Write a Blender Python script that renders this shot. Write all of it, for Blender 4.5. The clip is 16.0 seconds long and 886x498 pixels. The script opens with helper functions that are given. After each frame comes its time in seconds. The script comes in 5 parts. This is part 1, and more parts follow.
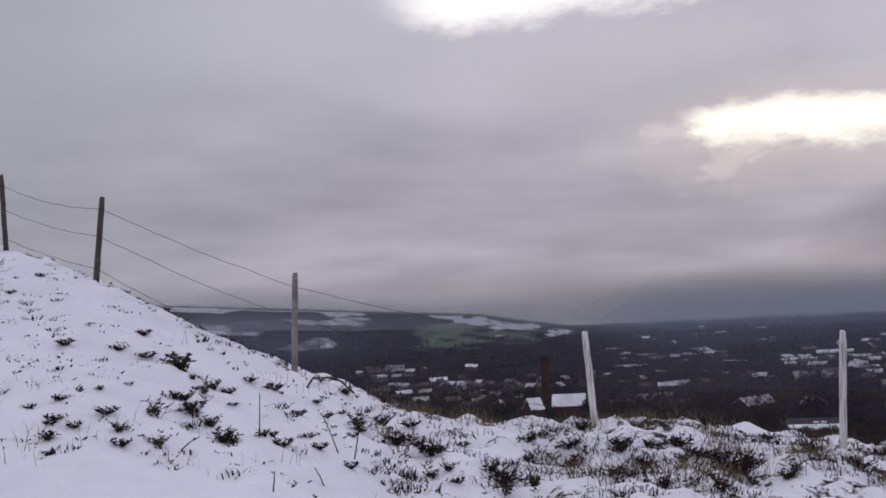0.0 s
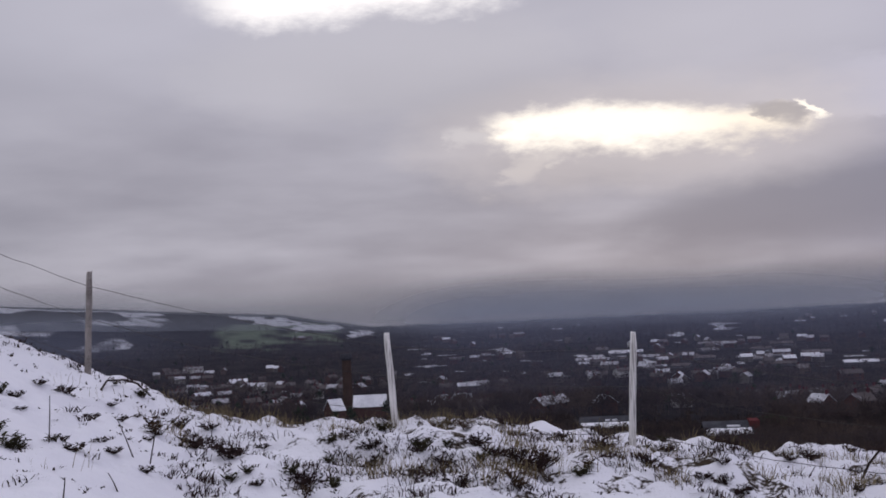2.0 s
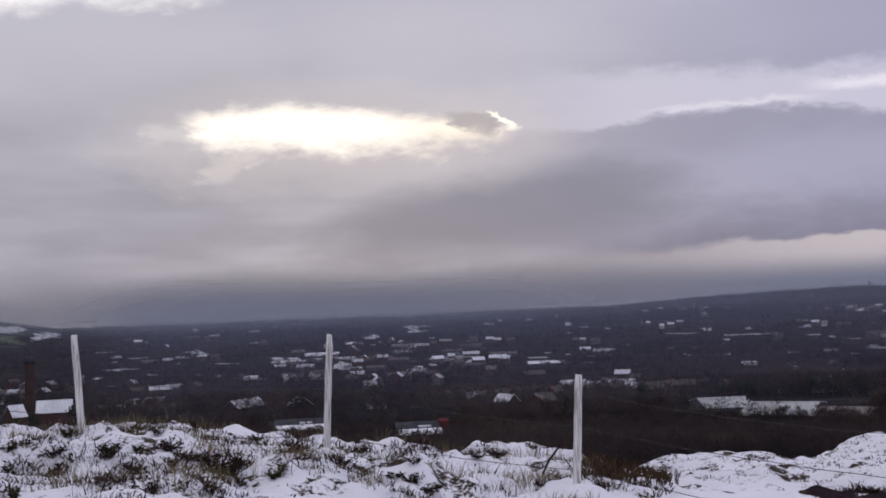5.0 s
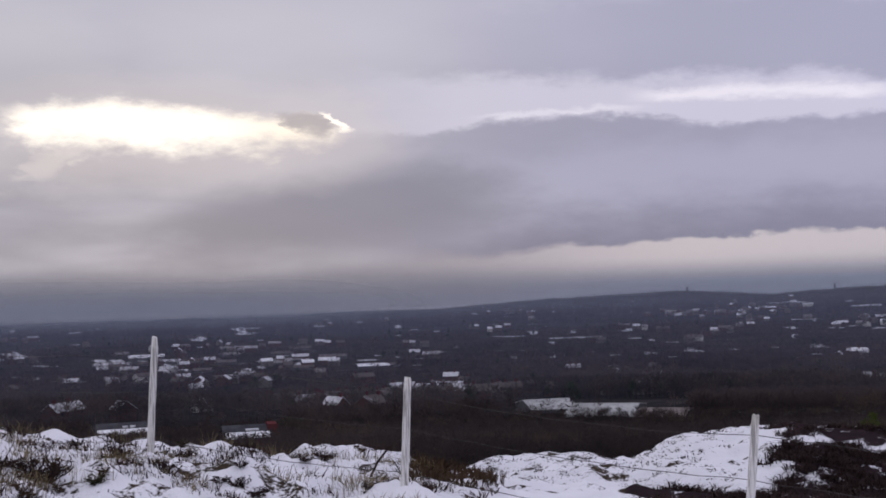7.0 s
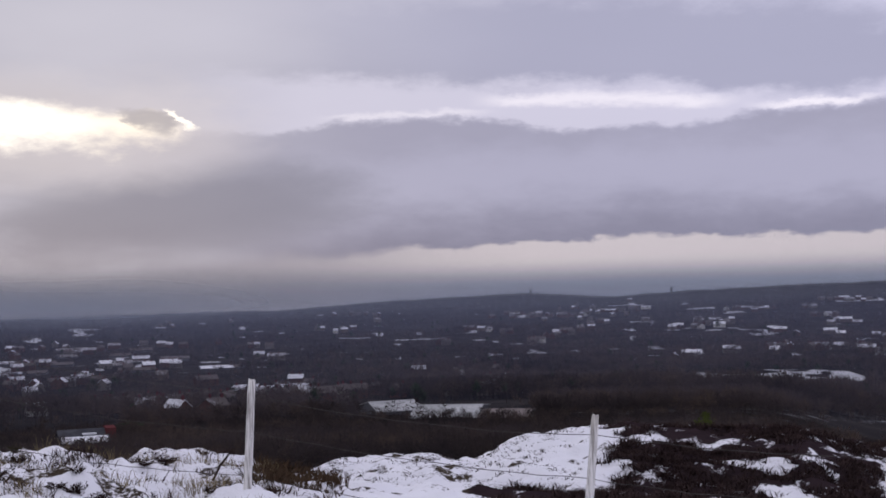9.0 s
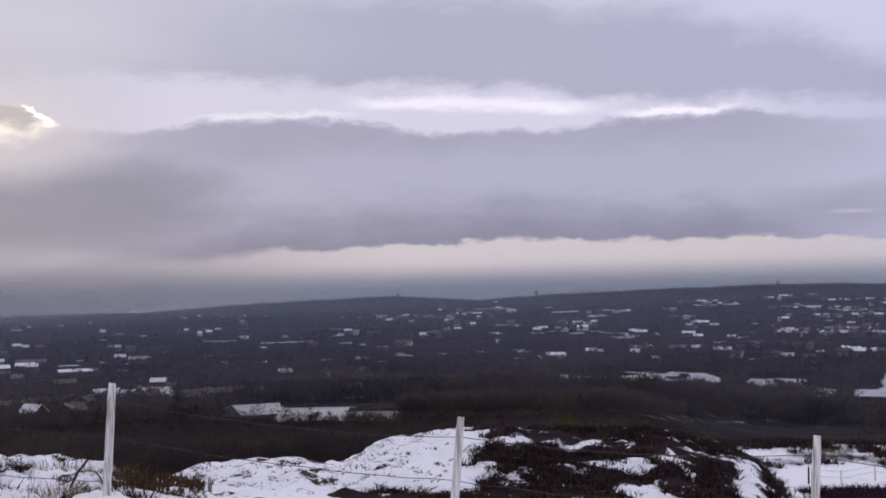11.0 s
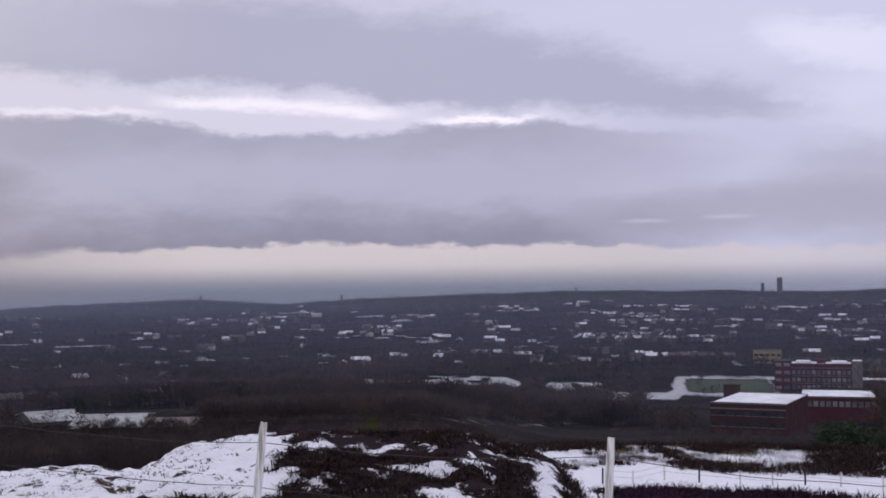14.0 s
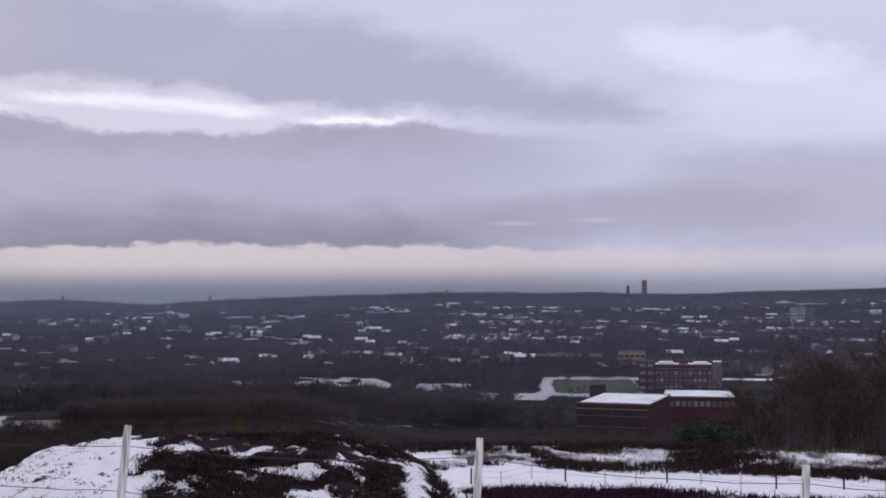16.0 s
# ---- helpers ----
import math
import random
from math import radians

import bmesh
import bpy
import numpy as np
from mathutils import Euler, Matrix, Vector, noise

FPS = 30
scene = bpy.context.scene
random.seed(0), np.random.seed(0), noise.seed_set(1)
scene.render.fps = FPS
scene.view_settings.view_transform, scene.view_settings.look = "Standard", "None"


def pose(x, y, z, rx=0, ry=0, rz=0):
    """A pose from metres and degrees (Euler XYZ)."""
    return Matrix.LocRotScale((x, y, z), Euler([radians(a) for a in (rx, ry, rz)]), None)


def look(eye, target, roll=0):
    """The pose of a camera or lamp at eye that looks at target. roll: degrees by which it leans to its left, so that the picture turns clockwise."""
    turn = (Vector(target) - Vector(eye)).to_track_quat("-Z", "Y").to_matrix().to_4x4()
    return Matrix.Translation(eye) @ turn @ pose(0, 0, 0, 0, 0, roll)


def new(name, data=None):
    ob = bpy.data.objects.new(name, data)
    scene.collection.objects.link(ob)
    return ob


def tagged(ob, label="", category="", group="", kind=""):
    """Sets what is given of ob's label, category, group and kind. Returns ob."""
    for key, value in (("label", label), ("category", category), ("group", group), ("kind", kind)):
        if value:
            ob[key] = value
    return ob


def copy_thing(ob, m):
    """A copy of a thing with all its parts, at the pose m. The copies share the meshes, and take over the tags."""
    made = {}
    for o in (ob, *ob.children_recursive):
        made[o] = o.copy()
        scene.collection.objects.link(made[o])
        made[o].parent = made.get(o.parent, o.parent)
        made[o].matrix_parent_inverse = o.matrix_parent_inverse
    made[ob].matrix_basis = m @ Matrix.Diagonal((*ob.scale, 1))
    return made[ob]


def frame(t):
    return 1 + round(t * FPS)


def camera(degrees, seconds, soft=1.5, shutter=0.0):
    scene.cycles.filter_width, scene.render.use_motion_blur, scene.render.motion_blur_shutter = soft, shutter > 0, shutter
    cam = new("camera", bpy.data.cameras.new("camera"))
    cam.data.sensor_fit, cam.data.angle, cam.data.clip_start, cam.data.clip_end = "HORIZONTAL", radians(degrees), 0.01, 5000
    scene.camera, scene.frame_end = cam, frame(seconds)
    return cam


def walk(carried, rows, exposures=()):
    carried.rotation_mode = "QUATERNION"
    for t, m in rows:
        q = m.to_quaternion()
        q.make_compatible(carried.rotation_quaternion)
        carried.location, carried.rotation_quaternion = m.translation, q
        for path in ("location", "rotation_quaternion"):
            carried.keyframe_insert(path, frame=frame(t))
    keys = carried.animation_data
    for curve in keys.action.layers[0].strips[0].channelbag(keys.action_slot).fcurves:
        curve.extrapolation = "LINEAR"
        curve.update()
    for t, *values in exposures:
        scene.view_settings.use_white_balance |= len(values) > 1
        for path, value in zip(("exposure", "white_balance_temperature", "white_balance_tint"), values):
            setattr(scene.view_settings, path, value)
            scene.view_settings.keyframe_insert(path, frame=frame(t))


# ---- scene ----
cam = camera(40.0, 16.0, soft=1.7)
EYE = 1.6
# seconds, tilt, lean, turn: the camera stands and pans to the right
TURNS = [
    (0.0, 92.874, 3.102, 0.156), (0.5, 92.705, 3.171, -1.525), (1.0, 92.611, 3.092, -3.913), (1.5, 92.514, 3.068, -6.430),
    (2.0, 92.443, 2.842, -9.132), (2.5, 92.329, 2.851, -11.699), (3.0, 92.216, 2.731, -13.718), (3.5, 92.127, 2.642, -16.500),
    (4.0, 92.055, 2.586, -18.796), (4.5, 91.983, 2.471, -21.106), (5.0, 91.923, 2.311, -23.311), (7.5, 91.730, 1.720, -33.183),
    (8.0, 91.697, 1.644, -35.062), (8.5, 91.643, 1.534, -36.810), (9.0, 91.637, 1.451, -38.497), (11.5, 91.622, 1.039, -46.204),
    (12.0, 91.636, 0.918, -47.668), (12.5, 91.719, 0.835, -49.216), (13.0, 91.715, 0.758, -50.921), (13.5, 91.719, 0.693, -52.493),
    (14.0, 91.704, 0.597, -53.864), (14.5, 91.769, 0.497, -55.155), (15.0, 91.809, 0.443, -56.595), (15.5, 91.777, 0.394, -58.266),
    (16.0, 91.719, 0.292, -59.933),
]
walk(cam, [(t, pose(0, 0, EYE, a, b, c)) for t, a, b, c in TURNS],
     exposures=[(0.0, 0.0), (5.0, 0.05), (9.0, 0.17), (12.0, 0.27), (16.0, 0.27)])


# ---------------------------------------------------------------- node helper
class Net:
    """Short-hand for building node trees."""

    def __init__(self, tree):
        self.t = tree
        tree.nodes.clear()

    def node(self, kind, **values):
        n = self.t.nodes.new(kind)
        if "operation" in values:
            n.operation = values["operation"]
        if "interpolation_type" in values:
            n.interpolation_type = values["interpolation_type"]
        if "data_type" in values:
            n.data_type = values["data_type"]
        if "blend_type" in values:
            n.blend_type = values["blend_type"]
        if "noise_dimensions" in values:
            n.noise_dimensions = values["noise_dimensions"]
        if "attribute_name" in values:
            n.attribute_name = values["attribute_name"]
        if "sky_type" in values:
            n.sky_type, n.sun_disc = values["sky_type"], values["sun_disc"]
            n.sun_elevation, n.sun_rotation = values["sun_elevation"], values["sun_rotation"]
        return n

    def plug(self, socket, v):
        if hasattr(v, "is_linked"):
            self.t.links.new(v, socket)
        elif isinstance(v, (tuple, list)) and len(v) == 3 and len(socket.default_value) == 4:
            socket.default_value = (*v, 1)
        else:
            socket.default_value = v

    def m(self, op, a, b=0.0, c=0.0):
        n = self.node("ShaderNodeMath", operation=op)
        for s, v in zip(n.inputs, (a, b, c)):
            self.plug(s, v)
        return n.outputs[0]

    def ramp(self, v, lo, hi, a=0.0, b=1.0):
        n = self.node("ShaderNodeMapRange", interpolation_type="SMOOTHSTEP")
        for s, x in zip(n.inputs, (v, lo, hi, a, b)):
            self.plug(s, x)
        return n.outputs[0]

    def mix(self, f, a, b):
        n = self.node("ShaderNodeMix", data_type="RGBA")
        self.plug(n.inputs[0], f), self.plug(n.inputs[6], a), self.plug(n.inputs[7], b)
        return n.outputs[2]

    def noise(self, vec, scale, detail=4.0, rough=0.5, dims="3D"):
        n = self.node("ShaderNodeTexNoise", noise_dimensions=dims)
        if vec is not None:
            self.plug(n.inputs["Vector"], vec)
        n.inputs["Scale"].default_value, n.inputs["Detail"].default_value, n.inputs["Roughness"].default_value = scale, detail, rough
        return n.outputs[0]

    def xyz(self, a, b, c):
        n = self.node("ShaderNodeCombineXYZ")
        for s, v in zip(n.inputs, (a, b, c)):
            self.plug(s, v)
        return n.outputs[0]

    def split(self, vec):
        n = self.node("ShaderNodeSeparateXYZ")
        self.plug(n.inputs[0], vec)
        return n.outputs


# ---------------------------------------------------------------- sky: an overcast winter deck with gaps
world = bpy.data.worlds.new("overcast_sky")
scene.world = world
world.use_nodes = True
W = Net(world.node_tree)
ray = W.node("ShaderNodeTexCoord").outputs["Generated"]
dx, dy, dz = W.split(ray)
AZ = W.m("MULTIPLY", W.m("ARCTAN2", dx, dy), 57.2958)
EL = W.m("MULTIPLY", W.m("ARCSINE", dz), 57.2958)
deck = W.m("ADD", W.m("MAXIMUM", dz, 0.0), 0.16)
flat = W.xyz(W.m("DIVIDE", dx, deck), W.m("DIVIDE", dy, deck), 0.0)
big = W.noise(flat, 0.8, 3, 0.45)
small = W.noise(flat, 2.6, 4, 0.5)
tall = W.xyz(W.m("MULTIPLY", AZ, 0.10), W.m("MULTIPLY", EL, 0.22), 0.0)
wob = W.m("SUBTRACT", W.noise(tall, 1.6, 4, 0.55), 0.5)
wob2 = W.m("SUBTRACT", W.noise(tall, 5.0, 4, 0.6), 0.5)
wob3 = W.m("SUBTRACT", W.noise(tall, 13.0, 5, 0.65), 0.5)
azw = W.m("MULTIPLY_ADD", wob2, 2.6, W.m("MULTIPLY_ADD", wob, 5.0, AZ))
elw = W.m("MULTIPLY_ADD", wob2, 0.9, W.m("MULTIPLY_ADD", wob, 1.4, EL))


def blob(az, el, hw, hh, inner=0.55, tilt=0.0, outer=1.25):
    """1 inside a soft ragged ellipse of the sky, 0 outside."""
    a = W.m("SUBTRACT", azw, az)
    e = W.m("SUBTRACT", W.m("SUBTRACT", elw, el), W.m("MULTIPLY", a, tilt))
    q = W.m("ADD", W.m("POWER", W.m("ABSOLUTE", W.m("DIVIDE", a, hw)), 3.0), W.m("POWER", W.m("ABSOLUTE", W.m("DIVIDE", e, hh)), 2.0))
    return W.ramp(q, inner, outer, 1.0, 0.0)


nishita = W.node("ShaderNodeTexSky", sky_type="NISHITA", sun_disc=False, sun_elevation=radians(9), sun_rotation=radians(20))
grey = W.mix(W.ramp(W.m("MULTIPLY_ADD", small, 0.3, W.m("MULTIPLY", big, 0.8)), 0.30, 0.86), (0.29, 0.28, 0.34), (0.49, 0.475, 0.55))
# thin cloud high up, and cooler and paler away from the sun
grey = W.mix(W.ramp(EL, 6.0, 13.0, 0.0, 0.6), grey, (0.56, 0.55, 0.64))
grey = W.mix(W.ramp(AZ, 24.0, 75.0, 0.0, 0.55), grey, (0.56, 0.56, 0.74))
grey = W.mix(W.ramp(AZ, -24.0, -6.0, 0.45, 0.0), grey, (0.25, 0.265, 0.32))


def line(*stops):
    """A height angle that follows the bearing through the stops given."""
    v = stops[0][1]
    for (a0, e0), (a1, e1) in zip(stops, stops[1:]):
        v = W.m("ADD", v, W.ramp(AZ, a0, a1, 0.0, e1 - e0))
    return v


def over(edge, soft=0.3, ragged=1.0):
    """1 above an edge in the cloud, 0 below it, with a ragged soft border."""
    h = W.m("MULTIPLY_ADD", wob3, ragged * 0.45, W.m("MULTIPLY_ADD", wob2, ragged * 1.3, W.m("MULTIPLY_ADD", wob, ragged, W.m("SUBTRACT", EL, edge))))
    return W.ramp(h, W.m("MULTIPLY", soft, -1.0), soft)


def under(edge, soft=0.3, ragged=1.0):
    return W.m("SUBTRACT", 1.0, over(edge, soft, ragged))


def span(a0, a1, soft=2.0):
    return W.m("MULTIPLY", W.ramp(AZ, a0 - soft, a0 + soft), W.ramp(AZ, a1 - soft, a1 + soft, 1.0, 0.0))


def lay(mask, colour, amount=1.0):
    global grey
    grey = W.mix(W.m("MULTIPLY", mask, amount), grey, colour)


def both(*masks):
    m = masks[0]
    for q in masks[1:]:
        m = W.m("MULTIPLY", m, q)
    return m


# the lower edge of the high cloud and the two edges of the long bank below it
HIGH = line((24, 10.2), (36, 9.5), (42, 9.2), (48, 9.0), (57, 8.1), (64, 7.9), (72, 7.3))
HIGH_TOP = line((30, 13.0), (43, 13.4), (54, 12.5), (60, 11.3), (66, 9.3), (72, 7.8))
BANK_TOP = line((20, 6.3), (26.7, 7.25), (30.6, 7.2), (35, 7.62), (39.5, 7.72), (45, 7.05), (50, 6.95), (54, 7.45), (58, 7.5), (64, 6.9), (72, 5.6), (82, 4.4))
BANK_FOOT = line((17, 1.9), (27, 1.3), (33, 1.45), (38, 1.65), (42, 1.9), (49, 1.95), (57, 1.8), (68, 1.65), (82, 1.6))
lay(both(W.ramp(AZ, -10.0, 2.0), blob(8.0, 9.2, 5.5, 2.2, 0.0, 0.1, 1.7)), (0.32, 0.31, 0.36), 0.15)
lay(blob(6.5, 11.2, 9.0, 2.4, 0.0, 0.05, 1.7), (0.56, 0.54, 0.59), 0.45)
lay(blob(25.0, 11.5, 8.0, 2.2, 0.0, 0.0, 1.7), (0.56, 0.54, 0.60), 0.35)
lay(both(over(HIGH, 0.55, 1.1), under(HIGH_TOP, 0.9, 1.4), span(36, 74, 9)), (0.325, 0.325, 0.425), 0.72)
lay(both(over(HIGH_TOP, 0.9, 1.4), span(50, 90, 6), W.ramp(small, 0.25, 0.75, 0.35, 1.0)), (0.58, 0.57, 0.68), 0.15)
# pale cloud between the two, with thin bright slits
lay(both(under(HIGH, 0.5, 1.0), over(BANK_TOP, 0.2, 0.7), span(29, 60, 4)), (0.62, 0.595, 0.69), 0.72)
for a0, a1, thick, bright, stops in ((33.6, 40.4, 0.24, 0.3, ((33, 7.85), (36, 7.98), (41, 7.98))), (41.0, 51.6, 0.46, 0.5, ((40, 8.55), (46, 8.42), (52, 8.05))), (53.6, 58.1, 0.28, 0.6, ((53, 7.68), (58.5, 7.78)))):
    near_slit = W.m("ABSOLUTE", W.m("MULTIPLY_ADD", wob3, 0.35, W.m("MULTIPLY_ADD", wob2, 0.8, W.m("SUBTRACT", EL, line(*stops)))))
    lay(both(W.ramp(near_slit, 0.0, thick, 1.0, 0.0), span(a0, a1, 1.3)), (0.98, 0.92, 0.93), bright)
# the bank: dark and heavy at its foot, paler in its body
puff = W.m("MULTIPLY_ADD", W.m("SUBTRACT", W.noise(tall, 3.2, 5, 0.6), 0.5), 1.6, W.m("MULTIPLY_ADD", wob, 1.4, W.m("SUBTRACT", EL, BANK_FOOT)))
bank = W.mix(W.ramp(puff, 0.1, 2.9), (0.215, 0.21, 0.28), (0.385, 0.375, 0.475))
bank = W.mix(W.ramp(puff, 3.4, 5.6), bank, (0.325, 0.315, 0.40))
lay(both(under(BANK_TOP, 0.22, 0.7), span(30, 64, 7)), bank, 0.92)
lay(both(blob(26.5, 3.6, 9.0, 2.0, 0.0, 0.10, 1.6), W.ramp(AZ, 34.0, 42.0, 1.0, 0.0)), (0.225, 0.222, 0.28), 0.9)
lay(blob(69.0, 3.4, 9.0, 1.3, 0.0, 0.03, 1.5), (0.29, 0.28, 0.355), 0.62)
for a0, a1, e in ((62.5, 64.2, 2.9), (66.2, 67.9, 3.02)):
    lay(both(W.ramp(W.m("ABSOLUTE", W.m("MULTIPLY_ADD", wob2, 0.2, W.m("SUBTRACT", EL, e))), 0.0, 0.16, 1.0, 0.0), span(a0, a1, 0.8)), (0.62, 0.60, 0.70), 0.3)
lay(blob(77.0, 4.0, 8.0, 3.0, 0.0, 0.0, 1.6), (0.34, 0.335, 0.41), 0.6)
# dim air low over the misty side of the valley
lay(both(W.ramp(EL, -0.6, 2.0, 1.0, 0.0), W.ramp(AZ, 30.0, 46.0, 1.0, 0.0)), (0.165, 0.165, 0.19), 0.75)
# gaps: the bright one before the hidden sun and one above it
sky = W.mix(W.m("MULTIPLY", blob(19.0, 7.3, 11.0, 2.6, 0.0, 0.0, 1.6), 0.45), grey, (0.70, 0.63, 0.62))
sky = W.mix(W.m("MULTIPLY", blob(10.6, 7.7, 1.0, 0.5, 0.0, 0.0, 1.6), 0.35), sky, (0.80, 0.76, 0.76))
sky = W.mix(W.m("MULTIPLY", blob(13.3, 6.0, 1.2, 0.7, 0.0, 0.3, 1.6), 0.35), sky, (0.80, 0.73, 0.70))
GAP_TOP = line((11, 8.5), (16.6, 8.72), (20.3, 8.42), (23.5, 7.95), (25.2, 8.0), (27, 7.3))
GAP_FOOT = line((11, 7.5), (13, 6.95), (17, 6.8), (21, 6.85), (24, 6.75), (27, 7.25))
azr = W.m("MULTIPLY_ADD", wob2, 3.2, W.m("MULTIPLY_ADD", wob, 0.8, AZ))
gap = both(over(GAP_FOOT, 0.75, 1.4), under(GAP_TOP, 0.42, 0.8), W.ramp(azr, 11.0, 12.9), W.ramp(azr, 26.4, 27.2, 1.0, 0.0))
glare = W.mix(W.ramp(AZ, 19.0, 25.0), (1.22, 1.12, 1.0), (1.05, 0.93, 0.78))
sky = W.mix(gap, sky, glare)
sky = W.mix(W.m("MULTIPLY", blob(24.75, 7.66, 1.15, 0.62, 0.0, -0.25, 1.5), 0.9), sky, (0.40, 0.37, 0.39))
sky = W.mix(W.m("MULTIPLY", blob(26.1, 7.75, 0.75, 0.3, 0.0, -0.5, 1.4), 0.9), sky, (1.2, 1.1, 0.96))
TOP_GAP = line((-3, 14.2), (-0.5, 13.4), (2.7, 13.1), (5, 13.5), (11.6, 13.8), (15, 14.6))
sky = W.mix(both(over(TOP_GAP, 0.75, 1.2), W.ramp(AZ, -3.5, 1.0), W.ramp(AZ, 11.0, 17.0, 1.0, 0.0), W.ramp(EL, 17.5, 20.0, 1.0, 0.0)), sky, (1.12, 1.07, 1.07))
sky = W.mix(W.m("MULTIPLY", blob(77.0, 7.9, 7.5, 2.0, 0.0, 0.0, 1.6), 0.35), sky, (0.74, 0.74, 0.86))
sky = W.mix(W.m("MULTIPLY", blob(73.5, 10.6, 5.0, 1.1, 0.0, -0.15, 1.7), 0.4), sky, (0.80, 0.79, 0.90))
# the pale strip over the far horizon
strip = both(under(BANK_FOOT, W.ramp(AZ, 26.0, 40.0, 0.7, 0.13), 0.8), W.ramp(AZ, 24.0, 44.0), W.ramp(AZ, 55.0, 80.0, 0.95, 0.55))
cream = W.mix(W.ramp(EL, -0.3, 1.1), (0.17, 0.19, 0.25), (0.54, 0.49, 0.50))
sky = W.mix(strip, sky, cream)
# the cloud is brightest overhead
sky = W.mix(W.ramp(EL, 15.0, 50.0), sky, (0.80, 0.80, 0.92))
cool = W.node("ShaderNodeMix", data_type="RGBA", blend_type="MULTIPLY")
cool.inputs[0].default_value = 1.0
W.plug(cool.inputs[6], sky), W.plug(cool.inputs[7], W.mix(W.ramp(AZ, 14.0, 50.0), (0.995, 0.995, 0.995), (0.985, 0.985, 1.045)))
sky = cool.outputs[2]
out = W.node("ShaderNodeAddShader")
bg1, bg2 = W.node("ShaderNodeBackground"), W.node("ShaderNodeBackground")
W.plug(bg1.inputs[0], sky)
bg1.inputs[1].default_value = 1.0
W.plug(bg2.inputs[0], nishita.outputs[0])
bg2.inputs[1].default_value = 0.0008
W.plug(out.inputs[0], bg1.outputs[0]), W.plug(out.inputs[1], bg2.outputs[0])
W.plug(W.node("ShaderNodeOutputWorld").inputs[0], out.outputs[0])

sun = bpy.data.lights.new("sun", "SUN")
sun.energy, sun.angle, sun.color = 0.22, radians(14), (1.0, 0.93, 0.84)
new("sun", sun).matrix_world = look((math.sin(radians(20)) * 50, math.cos(radians(20)) * 50, 12), (0, 0, 0))


# ---------------------------------------------------------------- materials
def material(name):
    mat = bpy.data.materials.new(name)
    mat.use_nodes = True
    return mat, Net(mat.node_tree)


def surface(net, colour, rough=0.8, bump=None, strength=0.3, metal=0.0, spec=0.3, distance=0.05):
    b = net.node("ShaderNodeBsdfPrincipled")
    net.plug(b.inputs["Base Color"], colour), net.plug(b.inputs["Roughness"], rough), net.plug(b.inputs["Metallic"], metal)
    net.plug(b.inputs["Specular IOR Level"], spec)
    if bump is not None:
        n = net.node("ShaderNodeBump")
        n.inputs["Strength"].default_value, n.inputs["Distance"].default_value = strength, distance
        net.plug(n.inputs["Height"], bump), net.plug(b.inputs["Normal"], n.outputs[0])
    net.plug(net.node("ShaderNodeOutputMaterial").inputs[0], b.outputs[0])


def plain(name, a, b, scale, rough=0.8, fine=None, metal=0.0, strength=0.3, vary=0.0, spec=0.0):
    """Two tones mingled at two scales, with fine relief."""
    mat, n = material(name)
    p = n.node("ShaderNodeTexCoord").outputs["Object"]
    f = n.noise(p, scale, 4, 0.6)
    g = n.noise(p, fine or scale * 7, 3, 0.6)
    k = n.m("MULTIPLY_ADD", g, 0.5, n.m("MULTIPLY", f, 0.6))
    if vary:
        k = n.m("MULTIPLY_ADD", n.m("SUBTRACT", n.node("ShaderNodeObjectInfo").outputs["Random"], 0.5), vary, k)
    surface(n, n.mix(n.ramp(k, 0.32, 0.78), a, b), rough, g, strength, metal, spec, 0.02)
    return mat


